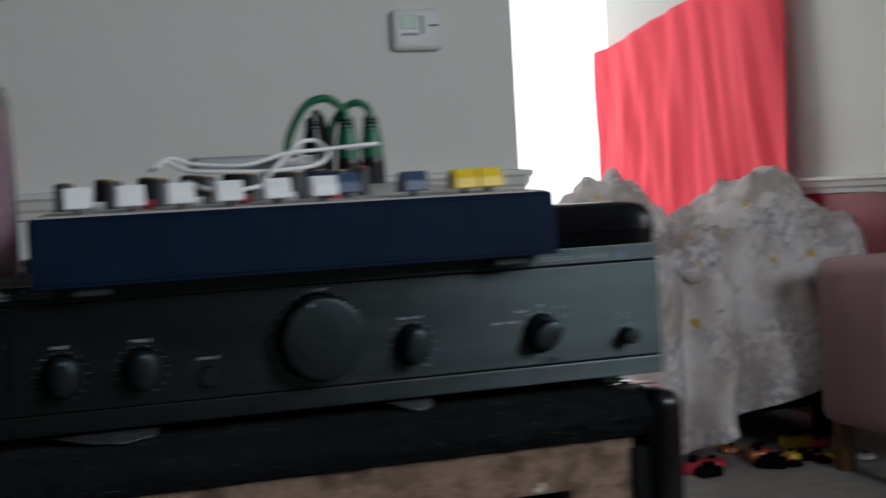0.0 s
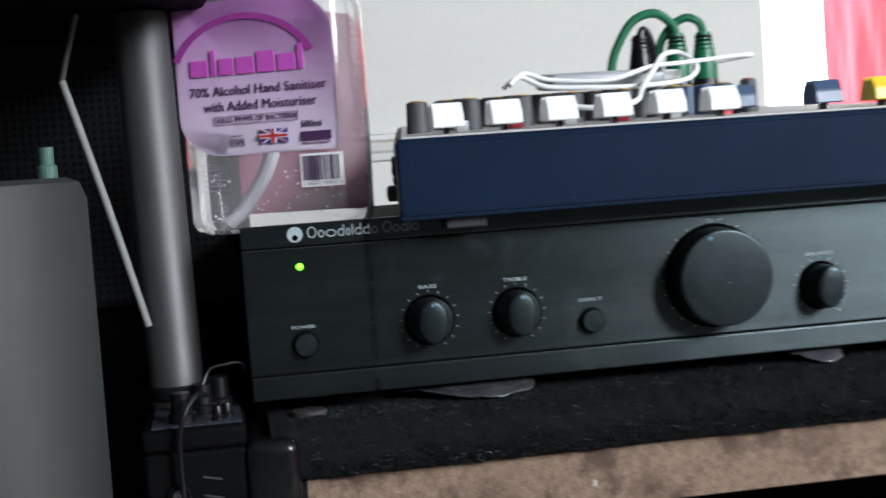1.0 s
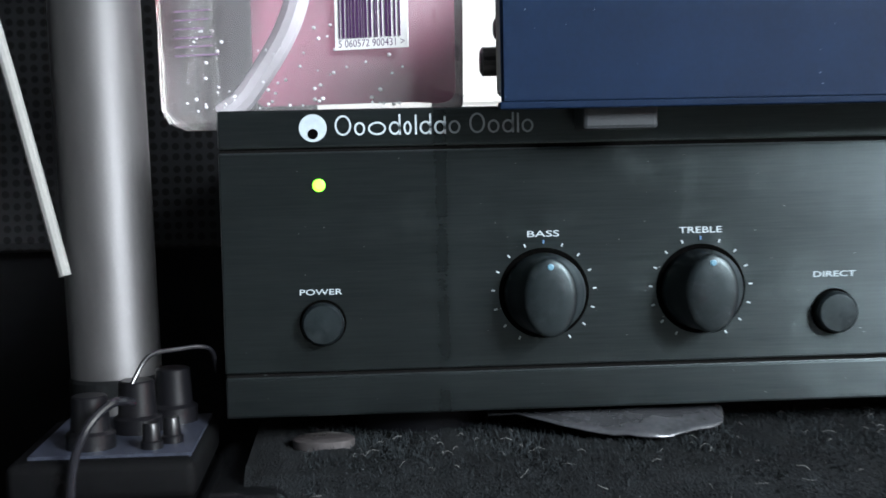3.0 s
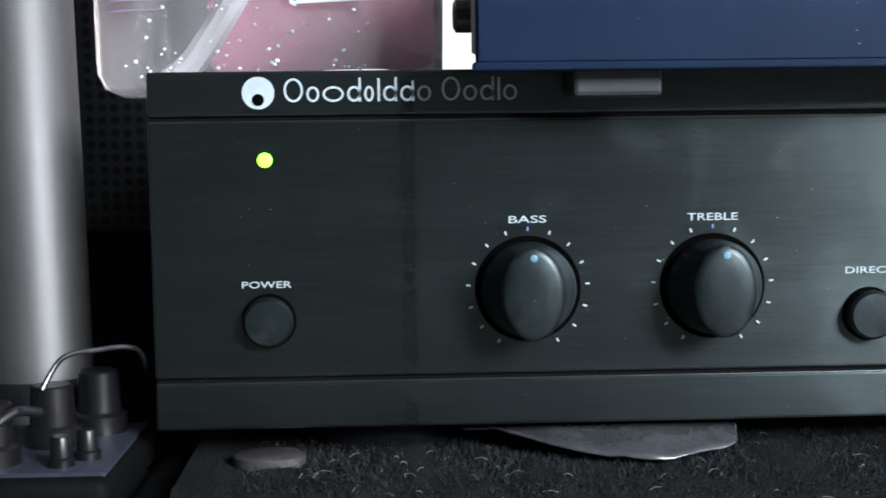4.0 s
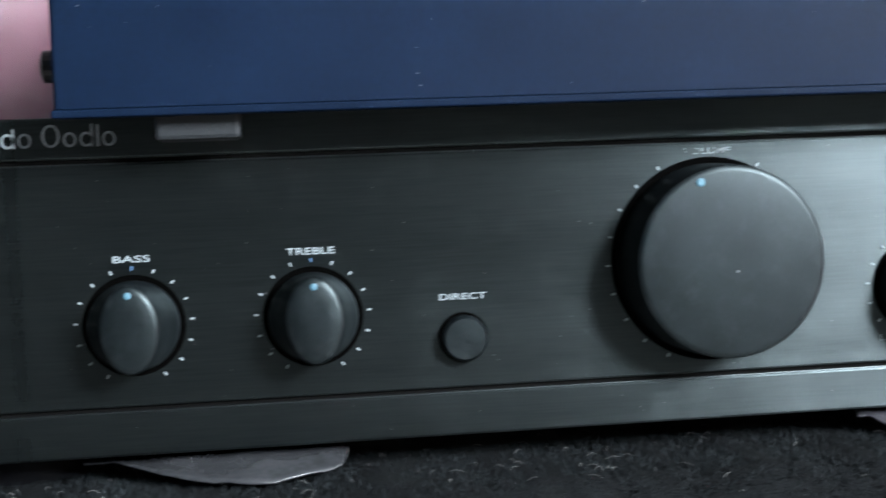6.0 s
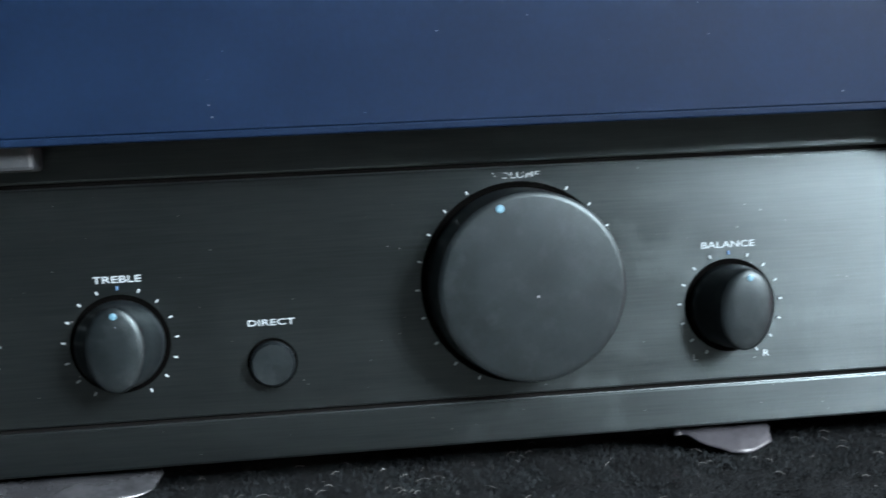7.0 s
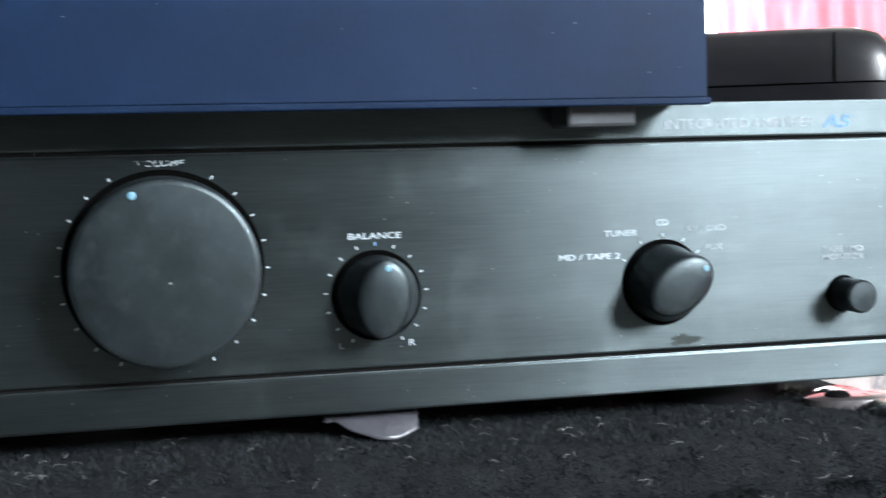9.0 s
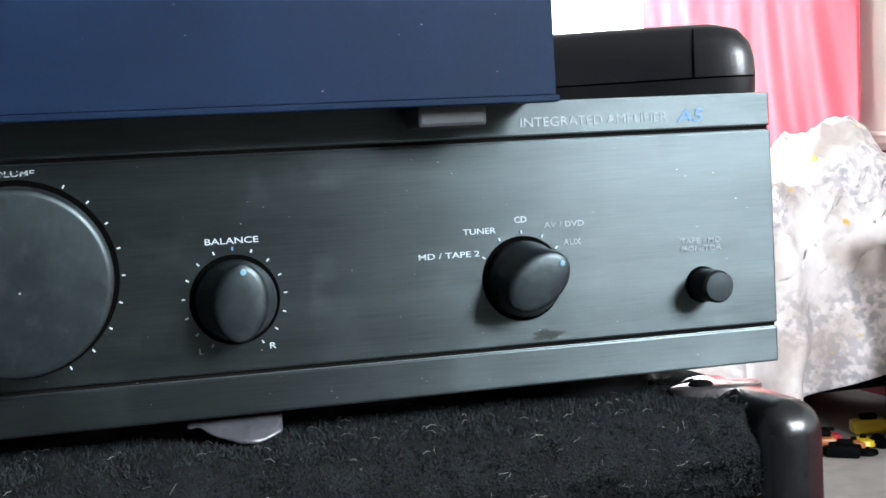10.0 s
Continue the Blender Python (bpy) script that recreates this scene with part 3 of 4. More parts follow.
# ---- integrated amplifier ----
W, H = 0.43, 0.0785
GU, GL = 0.0682, 0.0109
amp = thing("amplifier", "black brushed-aluminium integrated stereo amplifier standing on the cabinet", "amplifier", at=pose(0, 0, ZB))
part("case", box(0.003, W - 0.003, 0.006, 0.3, 0.002, H - 0.004, 0.002), STEEL_BLACK, amp, "black painted steel case")
fp = part("front_panel", box(0, W, 0.0, 0.006, GL + 0.0006, GU - 0.0006, 0.0005), BRUSHED, amp, "brushed black aluminium front")
part("top_strip", box(0, W, 0.0, 0.006, GU + 0.0006, H, 0.0006), BRUSHED, amp)
part("bottom_strip", box(0, W, 0.0, 0.006, 0, GL - 0.0006, 0.0006), BRUSHED, amp)
for v in (GU, GL):
    part("groove", box(0.0003, W - 0.0003, 0.0012, 0.006, v - 0.0006, v + 0.0006), GROOVE_DARK, amp)
    # highlight on the groove's lip, drawn as a paler metal strip
    part("groove_highlight", box(0.0003, W - 0.0003, 0.0002, 0.003, v - 0.0011, v - 0.0004, 0.0002), GROOVE_SHINE, amp)
for x in (0.05, 0.38):
    for y in (0.035, 0.26):
        part("foot", lathe([(0.021, -(ZB - ZC)), (0.022, -0.004), (0.022, 0.002)], 48, at=(x, y, 0)), BLACK_GLOSS, amp, smooth=True)
part("power_lamp", lathe([(0.0016, 0), (0.0016, 0.0006), (0.0009, 0.0011)], 20, "-y", (0.0251, 0, 0.0593)), LED, amp, "lit green lamp")


def push_button(x, v, r, out):
    # proud black disc, its colour standing for the shaded gap round the button
    part("recess_shade_disc", lathe([(r + 0.0006, 0.0), (r + 0.0006, 0.0003)], 32, "-y", (x, 0, v)), GAP_BLACK, amp)
    part("button", lathe([(r, 0), (r, out - 0.0008), (r - 0.0006, out), (r * 0.3, out + 0.0002)], 40, "-y", (x, 0, v)), KNOB, amp, smooth=True)


def ticks(x, v, radius, angles, blue=True):
    for a in angles:
        s, c = math.sin(radians(a)), math.cos(radians(a))
        bm = box(-0.00021, 0.00021, -0.0004, 0.0001, -0.00045, 0.00045)
        bmesh.ops.transform(bm, matrix=Matrix.Translation((x + radius * s, 0, v + radius * c)) @ Matrix.Rotation(radians(a), 4, "Y"), verts=bm.verts)
        part("scale_mark", bm, PRINT_BLUE if blue and a == 0 else PRINT, amp)


def oval_knob(x, v, turn, depth=0.0125):
    """A round barrel whose sides are sliced away to an oval, domed face."""
    # gap shade painted as a flat black disc under the barrel
    part("recess_shade_disc", lathe([(0.0117, 0.0), (0.0117, 0.0003)], 48, "-y", (x, 0, v)), GAP_BLACK, amp)
    bm = bmesh.new()
    prof = [(0.0104, 1.0, 0.0), (0.0104, 1.0, 0.003), (0.0102, 0.95, 0.0045), (0.0101, 0.81, 0.0075), (0.0100, 0.69, depth - 0.001), (0.0097, 0.665, depth - 0.0003), (0.0092, 0.655, depth), (0.008, 0.65, depth + 0.0003), (0.004, 0.65, depth + 0.0005)]
    rings = []
    for r, sx, h in prof:
        ring = []
        for i in range(56):
            a = 2 * math.pi * i / 56
            p = Vector((r * sx * math.cos(a), 0, r * math.sin(a)))
            p = Matrix.Rotation(radians(turn), 3, "Y") @ p
            ring.append(bm.verts.new((x + p.x, -h, v + p.z)))
        rings.append(ring)
    for a, b in zip(rings, rings[1:]):
        for i in range(56):
            j = (i + 1) % 56
            bm.faces.new((a[i], a[j], b[j], b[i]))
    bm.faces.new(rings[-1])
    bmesh.ops.recalc_face_normals(bm, faces=bm.faces)
    kn = part("knob", bm, KNOB, amp, "satin black rotary knob", True)
    s, c = math.sin(radians(turn)), math.cos(radians(turn))
    part("pointer_dot", lathe([(0.0008, 0), (0.0008, depth + 0.0005), (0.0005, depth + 0.0006)], 14, "-y", (x + 0.0078 * s, 0, v + 0.0078 * c)), DOT_BLUE, kn, "pale blue dot")


FULL = [-150.5 + 21.5 * k for k in range(15)]
push_button(0.0252, 0.0241, 0.0054, 0.004)
letters("power_text", "POWER", 0.0249, 0.0321, 0.0108, 0.0015, PRINT, amp, bold=0.004)
for name, word, x, turn, width in (("bass_text", "BASS", 0.0822, 0, 0.0083), ("treble_text", "TREBLE", 0.1232, 0, 0.0113), ("balance_text", "BALANCE", 0.2731, 6, 0.0138)):
    letters(name, word, x, 0.0456, width, 0.0016, PRINT, amp, bold=0.004)
    ticks(x, 0.0303, 0.0132, FULL)
    oval_knob(x, 0.0303, turn)
letters("left_text", "L", 0.2637, 0.0176, 0.0012, 0.0015, PRINT_FAINT, amp, bold=0.004)
letters("right_text", "R", 0.2822, 0.0176, 0.0016, 0.0016, PRINT, amp, bold=0.004)
letters("direct_text", "DIRECT", 0.1587, 0.0332, 0.0112, 0.0015, PRINT, amp, bold=0.004)
push_button(0.1585, 0.0234, 0.0054, 0.004)

# volume
VX, VV = 0.2199, 0.0393
letters("volume_text", "VOLUME", VX, 0.0655, 0.0118, 0.0015, PRINT_WORN, amp, bold=0.004)
ticks(VX, VV, 0.0256, [s * (29 + 15.6 * k) for s in (-1, 1) for k in range(9)], False)
# black disc drawn in place of the shaded gap round the volume knob
part("recess_shade_disc", lathe([(0.0247, 0.0), (0.0247, 0.0003)], 64, "-y", (VX, 0, VV)), GAP_BLACK, amp)
vol = part("volume_knob", lathe([(0.0232, 0), (0.0231, 0.004), (0.0226, 0.0145), (0.0224, 0.0154), (0.0219, 0.0158), (0.0210, 0.0159), (0.016, 0.0162), (0.01, 0.0164), (0.004, 0.0165), (0.001, 0.0165)], 96, "-y", (VX, 0, VV)), KNOB, amp, "large satin black volume knob", True)
part("pointer_dot", lathe([(0.001, 0), (0.001, 0.0162), (0.0006, 0.0164)], 14, "-y", (VX - 0.0072, 0, VV + 0.0187)), DOT_BLUE, vol, "pale blue dot")

part("speck", lathe([(0.00035, 0.016), (0.0003, 0.01675)], 10, "-y", (VX + 0.0009, 0, VV - 0.0022)), DUST, vol, "pale nick in the face")

# source selector
SX, SV = 0.3521, 0.0300
oval_knob(SX, SV, 55, 0.0135)
ticks(SX, SV, 0.0128, [-60, -30, 0, 28, 52], False)
letters("disc_text", "CD", SX, 0.0462, 0.0035, 0.0017, PRINT, amp, bold=0.004)
letters("tuner_text", "TUNER", 0.3449, 0.0437, 0.0094, 0.0016, PRINT, amp, align="RIGHT", bold=0.004)
letters("tape_two_text", "MD / TAPE 2", 0.3399, 0.0377, 0.0172, 0.0016, PRINT, amp, align="RIGHT", bold=0.004)
letters("video_text", "AV / DVD", 0.3589, 0.0442, 0.0118, 0.0016, PRINT_FAINT, amp, align="LEFT", bold=0.004)
letters("aux_text", "AUX", 0.3644, 0.0391, 0.0052, 0.0016, PRINT_FAINT, amp, align="LEFT", bold=0.004)
letters("monitor_text", "TAPE / MD\nMONITOR", 0.4063, 0.0358, 0.0128, 0.0038, PRINT_FAINT, amp, bold=0.004)
push_button(0.4063, 0.0243, 0.0046, 0.0105)
letters("heading_text", "INTEGRATED AMPLIFIER", 0.3535, 0.0726, 0.044, 0.0026, PRINT_FAINT, amp, align="LEFT")
shear = Matrix.Identity(4)
shear[0][2], shear[0][3] = 0.22, -0.22 * 0.0726
letters("model_text", "A5", 0.4046, 0.0726, 0.0078, 0.0036, PRINT_BLUE, amp, bold=0.01, m=shear)
bm = bmesh.new()
rim = [(0.358 + (0.0042 + 0.0014 * math.sin(3.1 * a + 1) + 0.0006 * math.sin(9 * a)) * math.cos(a), 0.0139 + (0.0014 + 0.0004 * math.sin(5 * a)) * math.sin(a)) for a in (2 * math.pi * i / 40 for i in range(40))]
bm.faces.new([bm.verts.new((x, -0.00012, z)) for x, z in rim])
part("stain", bm, STAIN, amp, "dull green smear")

# maker's mark as plain shapes
bm = lathe([(0.0035, 0), (0.0035, 0.0004)], 32, "-y", (0.0240, 0, 0.0738))
part("maker_disc", bm, PRINT, amp)
part("maker_disc_hole", lathe([(0.0013, 0), (0.0013, 0.0006)], 20, "-y", (0.0240, 0, 0.0723)), GAP_BLACK, amp)
mx = 0.0295
for k, (w, h) in enumerate([(0.0042, 0.0052), (0.0028, 0.0034), (0.0046, 0.0034), (0.003, 0.0052), (0.0021, 0.0034), (0.0006, 0.005), (0.003, 0.0052), (0.003, 0.0044), (0.003, 0.0034), (0, 0), (0.004, 0.0052), (0.003, 0.0034), (0.003, 0.0052), (0.0006, 0.005), (0.003, 0.0034)]):
    ink = PRINT if k < 8 else PRINT_FAINT
    if w > 0.002:
        low = 0.0034 if h != 0.0052 or k % 10 else h
        bm = bmesh.new()
        rings = [[bm.verts.new((mx + w / 2 + (w / 2 - d) * math.cos(a), y, 0.0717 + low / 2 + (low / 2 - d) * math.sin(a))) for a in (2 * math.pi * i / 24 for i in range(24))] for d, y in ((0.0, 0.0001), (0.0, -0.0003), (0.0005, -0.0003), (0.0005, 0.0001))]
        for p, q in zip(rings, rings[1:] + rings[:1]):
            for i in range(24):
                bm.faces.new((p[i], p[(i + 1) % 24], q[(i + 1) % 24], q[i]))
        bmesh.ops.recalc_face_normals(bm, faces=bm.faces)
        part("maker_ring", bm, ink, amp)
    if w and w < 0.0035 and h > 0.004:
        part("maker_bar", box(mx + w - 0.0005, mx + w, -0.0003, 0.0001, 0.0717, 0.0717 + h), ink, amp)
    mx += w + (0.0007 if w else 0.0016)

# scraps wedged below the amplifier
def scrap(name, label, x0, x1, y0, y1, lip, seed, mat, crumple=1.0):
    """A crumpled film: its back pressed under the panel, its front lip drooping to the carpet in uneven folds."""
    ob = thing(name, label, "scrap")
    bm = bmesh.new()
    nu, nv = 36, 12
    grid = []
    for i in range(nu + 1):
        u = i / nu
        col = []
        for j in range(nv + 1):
            v = j / nv
            reach = (1 - abs(2 * u - 1 - 0.3) ** 1.6 * 0.62) if u < 0.98 else 0.35
            y = y0 + (y1 - y0) * v * max(0.25, reach)
            fold = 0.0011 * noise.noise((u * 7 + seed, v * 2.5, seed)) + 0.0005 * noise.noise((u * 19, v * 6, seed + 3))
            z = ZB - 0.0012 - lip * v ** 1.7 * max(0.3, reach) + crumple * fold * (0.3 + v)
            col.append(bm.verts.new((x0 + (x1 - x0) * u + 0.001 * noise.noise((u * 5, v * 4, seed + 7)), y, min(z, ZB - 0.0006 if y > -0.001 else z))))
        grid.append(col)
    for i in range(nu):
        for j in range(nv):
            bm.faces.new((grid[i][j], grid[i + 1][j], grid[i + 1][j + 1], grid[i][j + 1]))
    sheet = part("sheet", bm, mat, ob, smooth=True)
    thicken(sheet, 0.0005)
    return ob


scrap("plastic_scrap", "crumpled clear plastic scrap under the amplifier", 0.068, 0.13, 0.014, -0.009, 0.0052, 2.0, PAPER, 0.6)
scrap("plastic_tab", "folded grey plastic tab under the amplifier", 0.2595, 0.284, 0.008, -0.0015, 0.0062, 5.0, TAB, 0.25)

# ---- mixing desk ----
AT = ZB + H
mix = thing("mixing_desk", "small navy blue audio mixing desk lying on the amplifier", "mixing desk", at=pose(0.0697, -0.0205, AT - 0.0003))
MW = 0.287
bm = bmesh.new()
side = [(0, 0), (0, 0.0325), (0.0015, 0.0345), (0.42, 0.0505), (0.42, 0.0)]
ends = [[bm.verts.new((x + (y / 0.42 * 0.06 if x == 0 else 0), y, z)) for y, z in side] for x in (0, MW)]
for i in range(len(side)):
    j = (i + 1) % len(side)
    bm.faces.new((ends[0][i], ends[0][j], ends[1][j], ends[1][i]))
bm.faces.new(ends[0])
bm.faces.new(list(reversed(ends[1])))
bmesh.ops.recalc_face_normals(bm, faces=bm.faces)
bmesh.ops.bevel(bm, geom=bm.edges[:], offset=0.0008, segments=2, affect="EDGES")
part("body", bm, NAVY, mix, "navy blue painted steel body")


def top_z(y):
    return 0.0345 + (y - 0.0015) * (0.016 / 0.4185)


bm = bmesh.new()
q = [(0.003, 0.004), (MW - 0.003, 0.004), (MW - 0.003, 0.417), (0.063, 0.417)]
low = [bm.verts.new((x, y, top_z(y))) for x, y in q]
high = [bm.verts.new((x, y, top_z(y) + 0.0008)) for x, y in q]
bm.faces.new(high)
for i in range(4):
    j = (i + 1) % 4
    bm.faces.new((low[i], low[j], high[j], high[i]))
bmesh.ops.recalc_face_normals(bm, faces=bm.faces)
part("control_face", bm, DESK_GREY, mix, "grey control face")
part("flange", box(-0.0004, MW + 0.0004, -0.0012, 0.004, -0.0012, 0.0006, 0.0004), NAVY, mix)
for x in (0.0205, 0.2505):
    part("foot", box(x, x + 0.0185, 0.004, 0.018, -0.0064, 0.0, 0.001), FOOT_GREY, mix, "grey rubber foot")
# pale end cheek with its sockets and a thumbscrew
bm = bmesh.new()
q = [(0.006, 0.003), (0.40, 0.003), (0.40, top_z(0.40) - 0.003), (0.006, top_z(0.006) - 0.002)]
inner = [bm.verts.new((y / 0.42 * 0.06 + 0.0006, y, z)) for y, z in q]
outer = [bm.verts.new((y / 0.42 * 0.06 - 0.0012, y, z)) for y, z in q]
bm.faces.new(outer)
for i in range(4):
    bm.faces.new((inner[i], inner[(i + 1) % 4], outer[(i + 1) % 4], outer[i]))
bmesh.ops.recalc_face_normals(bm, faces=bm.faces)
part("end_cheek", bm, DESK_GREY, mix, "pale grey end cheek")
part("thumbscrew", lathe([(0.0036, 0), (0.0036, 0.004), (0.0026, 0.0046)], 20), BLACK_GLOSS, mix, "black thumbscrew").matrix_local = pose(0.0008, 0.012, 0.011, 0, -90, 0)
for y, z in ((0.035, 0.021), (0.055, 0.025), (0.075, 0.016), (0.1, 0.024)):
    part("side_socket", lathe([(0.0026, 0), (0.0026, 0.0016), (0.0016, 0.002)], 18), BLACK_GLOSS, mix, "black socket").matrix_local = pose(y / 0.42 * 0.06 - 0.001, y, z, 0, -90, 0)


def fader(x, y, mat):
    z = top_z(y)
    part("fader_stem", box(x - 0.001, x + 0.001, y - 0.003, y + 0.003, z, z + 0.005), BLACK_GLOSS, mix)
    bm = bmesh.new()
    prof = [(-0.0085, 0.0), (-0.0075, 0.006), (-0.0035, 0.0115), (-0.0008, 0.0095), (0.0008, 0.0095), (0.0035, 0.0115), (0.0075, 0.006), (0.0085, 0.0)]
    e = [[bm.verts.new((x + sx, y + a, z + 0.0035 + b)) for a, b in prof] for sx in (-0.0072, 0.0072)]
    for i in range(len(prof)):
        j = (i + 1) % len(prof)
        bm.faces.new((e[0][i], e[0][j], e[1][j], e[1][i]))
    bm.faces.new(e[0])
    bm.faces.new(list(reversed(e[1])))
    bmesh.ops.recalc_face_normals(bm, faces=bm.faces)
    bmesh.ops.bevel(bm, geom=bm.edges[:], offset=0.0006, segments=1, affect="EDGES")
    part("fader_cap", bm, mat, mix)


for x in (0.026, 0.053, 0.079, 0.105, 0.131, 0.157):
    fader(x, 0.02, WHITE_CAP)
fader(0.178, 0.05, BLUE_CAP)
fader(0.209, 0.02, BLUE_CAP)
fader(0.239, 0.02, YELLOW_CAP)
fader(0.256, 0.025, YELLOW_CAP)


def pot(x, y, r, h, mat, top):
    z = top_z(y)
    kn = part("pot_knob", lathe([(r, 0), (r * 0.92, h), (r * 0.8, h + 0.0006)], 18, at=(x, y, z)), mat, mix)
    part("knob_top", lathe([(r * 0.7, h), (r * 0.6, h + 0.0012)], 14, at=(x, y, z)), top, kn)


for r in range(4):
    for k in range(7):
        x = 0.022 + 0.0265 * k
        if x < 0.143 * (0.075 + 0.026 * r) + 0.008:
            continue
        pot(x, 0.075 + 0.026 * r, 0.0058, 0.0155, POT_GREY if k != 6 else BLUE_CAP, POT_TOP if r % 2 == 0 else POT_GREY)
for k in range(1, 7):
    x = 0.012 + 0.0265 * k
    part("push_switch", box(x - 0.003, x + 0.003, 0.045, 0.053, top_z(0.045), top_z(0.045) + 0.006, 0.0006), RED_CAP if k % 2 == 0 else WHITE_CAP, mix)
pot(0.195, 0.075, 0.0045, 0.017, POT_GREY, RED_CAP)

# plugs and leads on the desk
MZ = AT


def jack(x, y, z, mat, lean=0.0):
    j = thing("jack_plug", "black and green moulded jack plug in the desk", "plug", "jack plugs", at=pose(x, y, z, 0, lean, 0))
    part("shell", lathe([(0.0088, 0), (0.0088, 0.01), (0.0072, 0.02), (0.005, 0.033)], 20), mat, j, smooth=True)
    part("socket", lathe([(0.0095, -0.0262), (0.0095, -0.004), (0.0088, 0.0)], 20), BLACK_GLOSS, j)
    for k in range(4):
        part("strain_ring", lathe([(0.006, 0.02 + 0.003 * k), (0.0074 - 0.0004 * k, 0.021 + 0.003 * k), (0.006, 0.022 + 0.003 * k)], 16), BLACK_GLOSS, j)


PZ = MZ + 0.0715
PX, PY = 0.026, 0.31
for x, mat in ((0.268, BLACK_GLOSS), (0.295, CABLE_GREEN), (0.315, CABLE_GREEN)):
    jack(x + PX, PY, PZ - 0.003, mat)
for pts, r in (
    ([(0.295, 0, 0.029), (0.292, 0, 0.037), (0.28, 0, 0.045), (0.265, 0.002, 0.041), (0.254, 0.004, 0.026), (0.248, 0.006, 0.008), (0.246, 0.008, -0.029)], 0.0032),
    ([(0.315, 0, 0.029), (0.3125, 0, 0.037), (0.303, 0.002, 0.041), (0.291, 0.006, 0.033), (0.284, 0.008, 0.016), (0.282, 0.01, -0.029)], 0.003),
):
    ld = thing("patch_lead", "dark green patch lead looping between plugs", "cable", "patch leads")
    part("lead", tube([(x + PX, PY + y, PZ + z) for x, y, z in pts], r), CABLE_GREEN, ld, smooth=True)
ld = thing("patch_lead", "black patch lead beside the green ones", "cable", "patch leads")
part("lead", tube([(x + PX, PY + y, PZ + z) for x, y, z in ((0.268, 0, 0.029), (0.272, 0.002, 0.034), (0.278, 0.005, 0.024), (0.281, 0.007, 0.0), (0.281, 0.008, -0.029))], 0.0028), BLACK_GLOSS, ld, smooth=True)
wl = thing("charging_lead", "tangled thin white lead lying over the desk knobs", "cable")
part("lead", tube([(0.145, 0.08, MZ + 0.060), (0.152, 0.083, MZ + 0.064), (0.165, 0.08, MZ + 0.058), (0.19, 0.075, MZ + 0.056), (0.215, 0.075, MZ + 0.0555), (0.243, 0.085, MZ + 0.058), (0.255, 0.10, MZ + 0.066), (0.249, 0.11, MZ + 0.074), (0.238, 0.105, MZ + 0.073), (0.228, 0.09, MZ + 0.066), (0.21, 0.06, MZ + 0.054), (0.198, 0.04, MZ + 0.046), (0.175, 0.045, MZ + 0.045), (0.16, 0.06, MZ + 0.051)], 0.0014), CABLE_WHITE, wl, smooth=True)
part("lead", tube([(0.143, 0.085, MZ + 0.059), (0.155, 0.09, MZ + 0.066), (0.17, 0.09, MZ + 0.062), (0.2, 0.085, MZ + 0.060), (0.225, 0.09, MZ + 0.066), (0.25, 0.1, MZ + 0.068), (0.28, 0.1, MZ + 0.070), (0.288, 0.105, MZ + 0.070), (0.27, 0.11, MZ + 0.068)], 0.0013), CABLE_WHITE, wl, smooth=True)
slab = thing("adapter", "flat pale grey adapter lying on the desk knobs", "adapter", at=pose(0.205, 0.115, MZ + 0.0575, 4, 0, 3))
part("shell", box(-0.034, 0.032, -0.016, 0.016, 0, 0.009, 0.003, 3), CABLE_SILVER, slab, smooth=True)
part("plug", box(0.032, 0.045, -0.005, 0.005, 0.002, 0.008, 0.001), CABLE_WHITE, slab)

# ---- hand gel bottle ----
BM = pose(0.0225, 0.0475, AT - 0.004, 0, 0, -24)
bot = thing("gel_bottle", "clear pump bottle of hand gel with a mauve label", "bottle", at=BM)
bot.scale = (1.16, 1.05, 1.02)


def loft(sections, seg=40, power=5.0):
    """Stacked rounded-rectangle sections: half width, half depth, height."""
    bm = bmesh.new()
    rings = []
    for a, b, h in sections:
        ring = []
        for i in range(seg):
            t = 2 * math.pi * i / seg
            c, s = math.cos(t), math.sin(t)
            ring.append(bm.verts.new((a * math.copysign(abs(c) ** (2 / power), c), b * math.copysign(abs(s) ** (2 / power), s), h)))
        rings.append(ring)
    for p, q in zip(rings, rings[1:]):
        for i in range(seg):
            j = (i + 1) % seg
            bm.faces.new((p[i], p[j], q[j], q[i]))
    bm.faces.new(list(reversed(rings[0])))
    bm.faces.new(rings[-1])
    bmesh.ops.recalc_face_normals(bm, faces=bm.faces)
    return bm


part("body", loft([(0.031, 0.017, 0.0), (0.0345, 0.0205, 0.002), (0.036, 0.022, 0.006), (0.0365, 0.0225, 0.05), (0.0365, 0.0225, 0.1), (0.035, 0.021, 0.108), (0.028, 0.017, 0.114), (0.016, 0.014, 0.118), (0.0145, 0.0145, 0.122)], 64), GEL, bot, "clear plastic filled with gel", True).visible_shadow = False
part("collar", lathe([(0.0165, 0.118), (0.0165, 0.136), (0.015, 0.138), (0.006, 0.139), (0.005, 0.15), (0.0048, 0.155)], 40), WHITE_CAP, bot, "white pump collar", True)
part("spout", box(-0.012, 0.042, -0.008, 0.008, 0.153, 0.164, 0.003, 3), WHITE_CAP, bot, "white pump spout", True)
part("dip_tube", tube([(0, 0.002, 0.118), (0.0, 0.002, 0.07), (-0.004, 0.002, 0.035), (-0.016, 0.0, 0.012), (-0.024, 0.0, 0.005)], 0.0033), TUBE_CLEAR, bot, smooth=True)
bm = bmesh.new()
out = []
LX0, LX1, LZ0, LZ1 = -0.0335, 0.0335, 0.036, 0.106
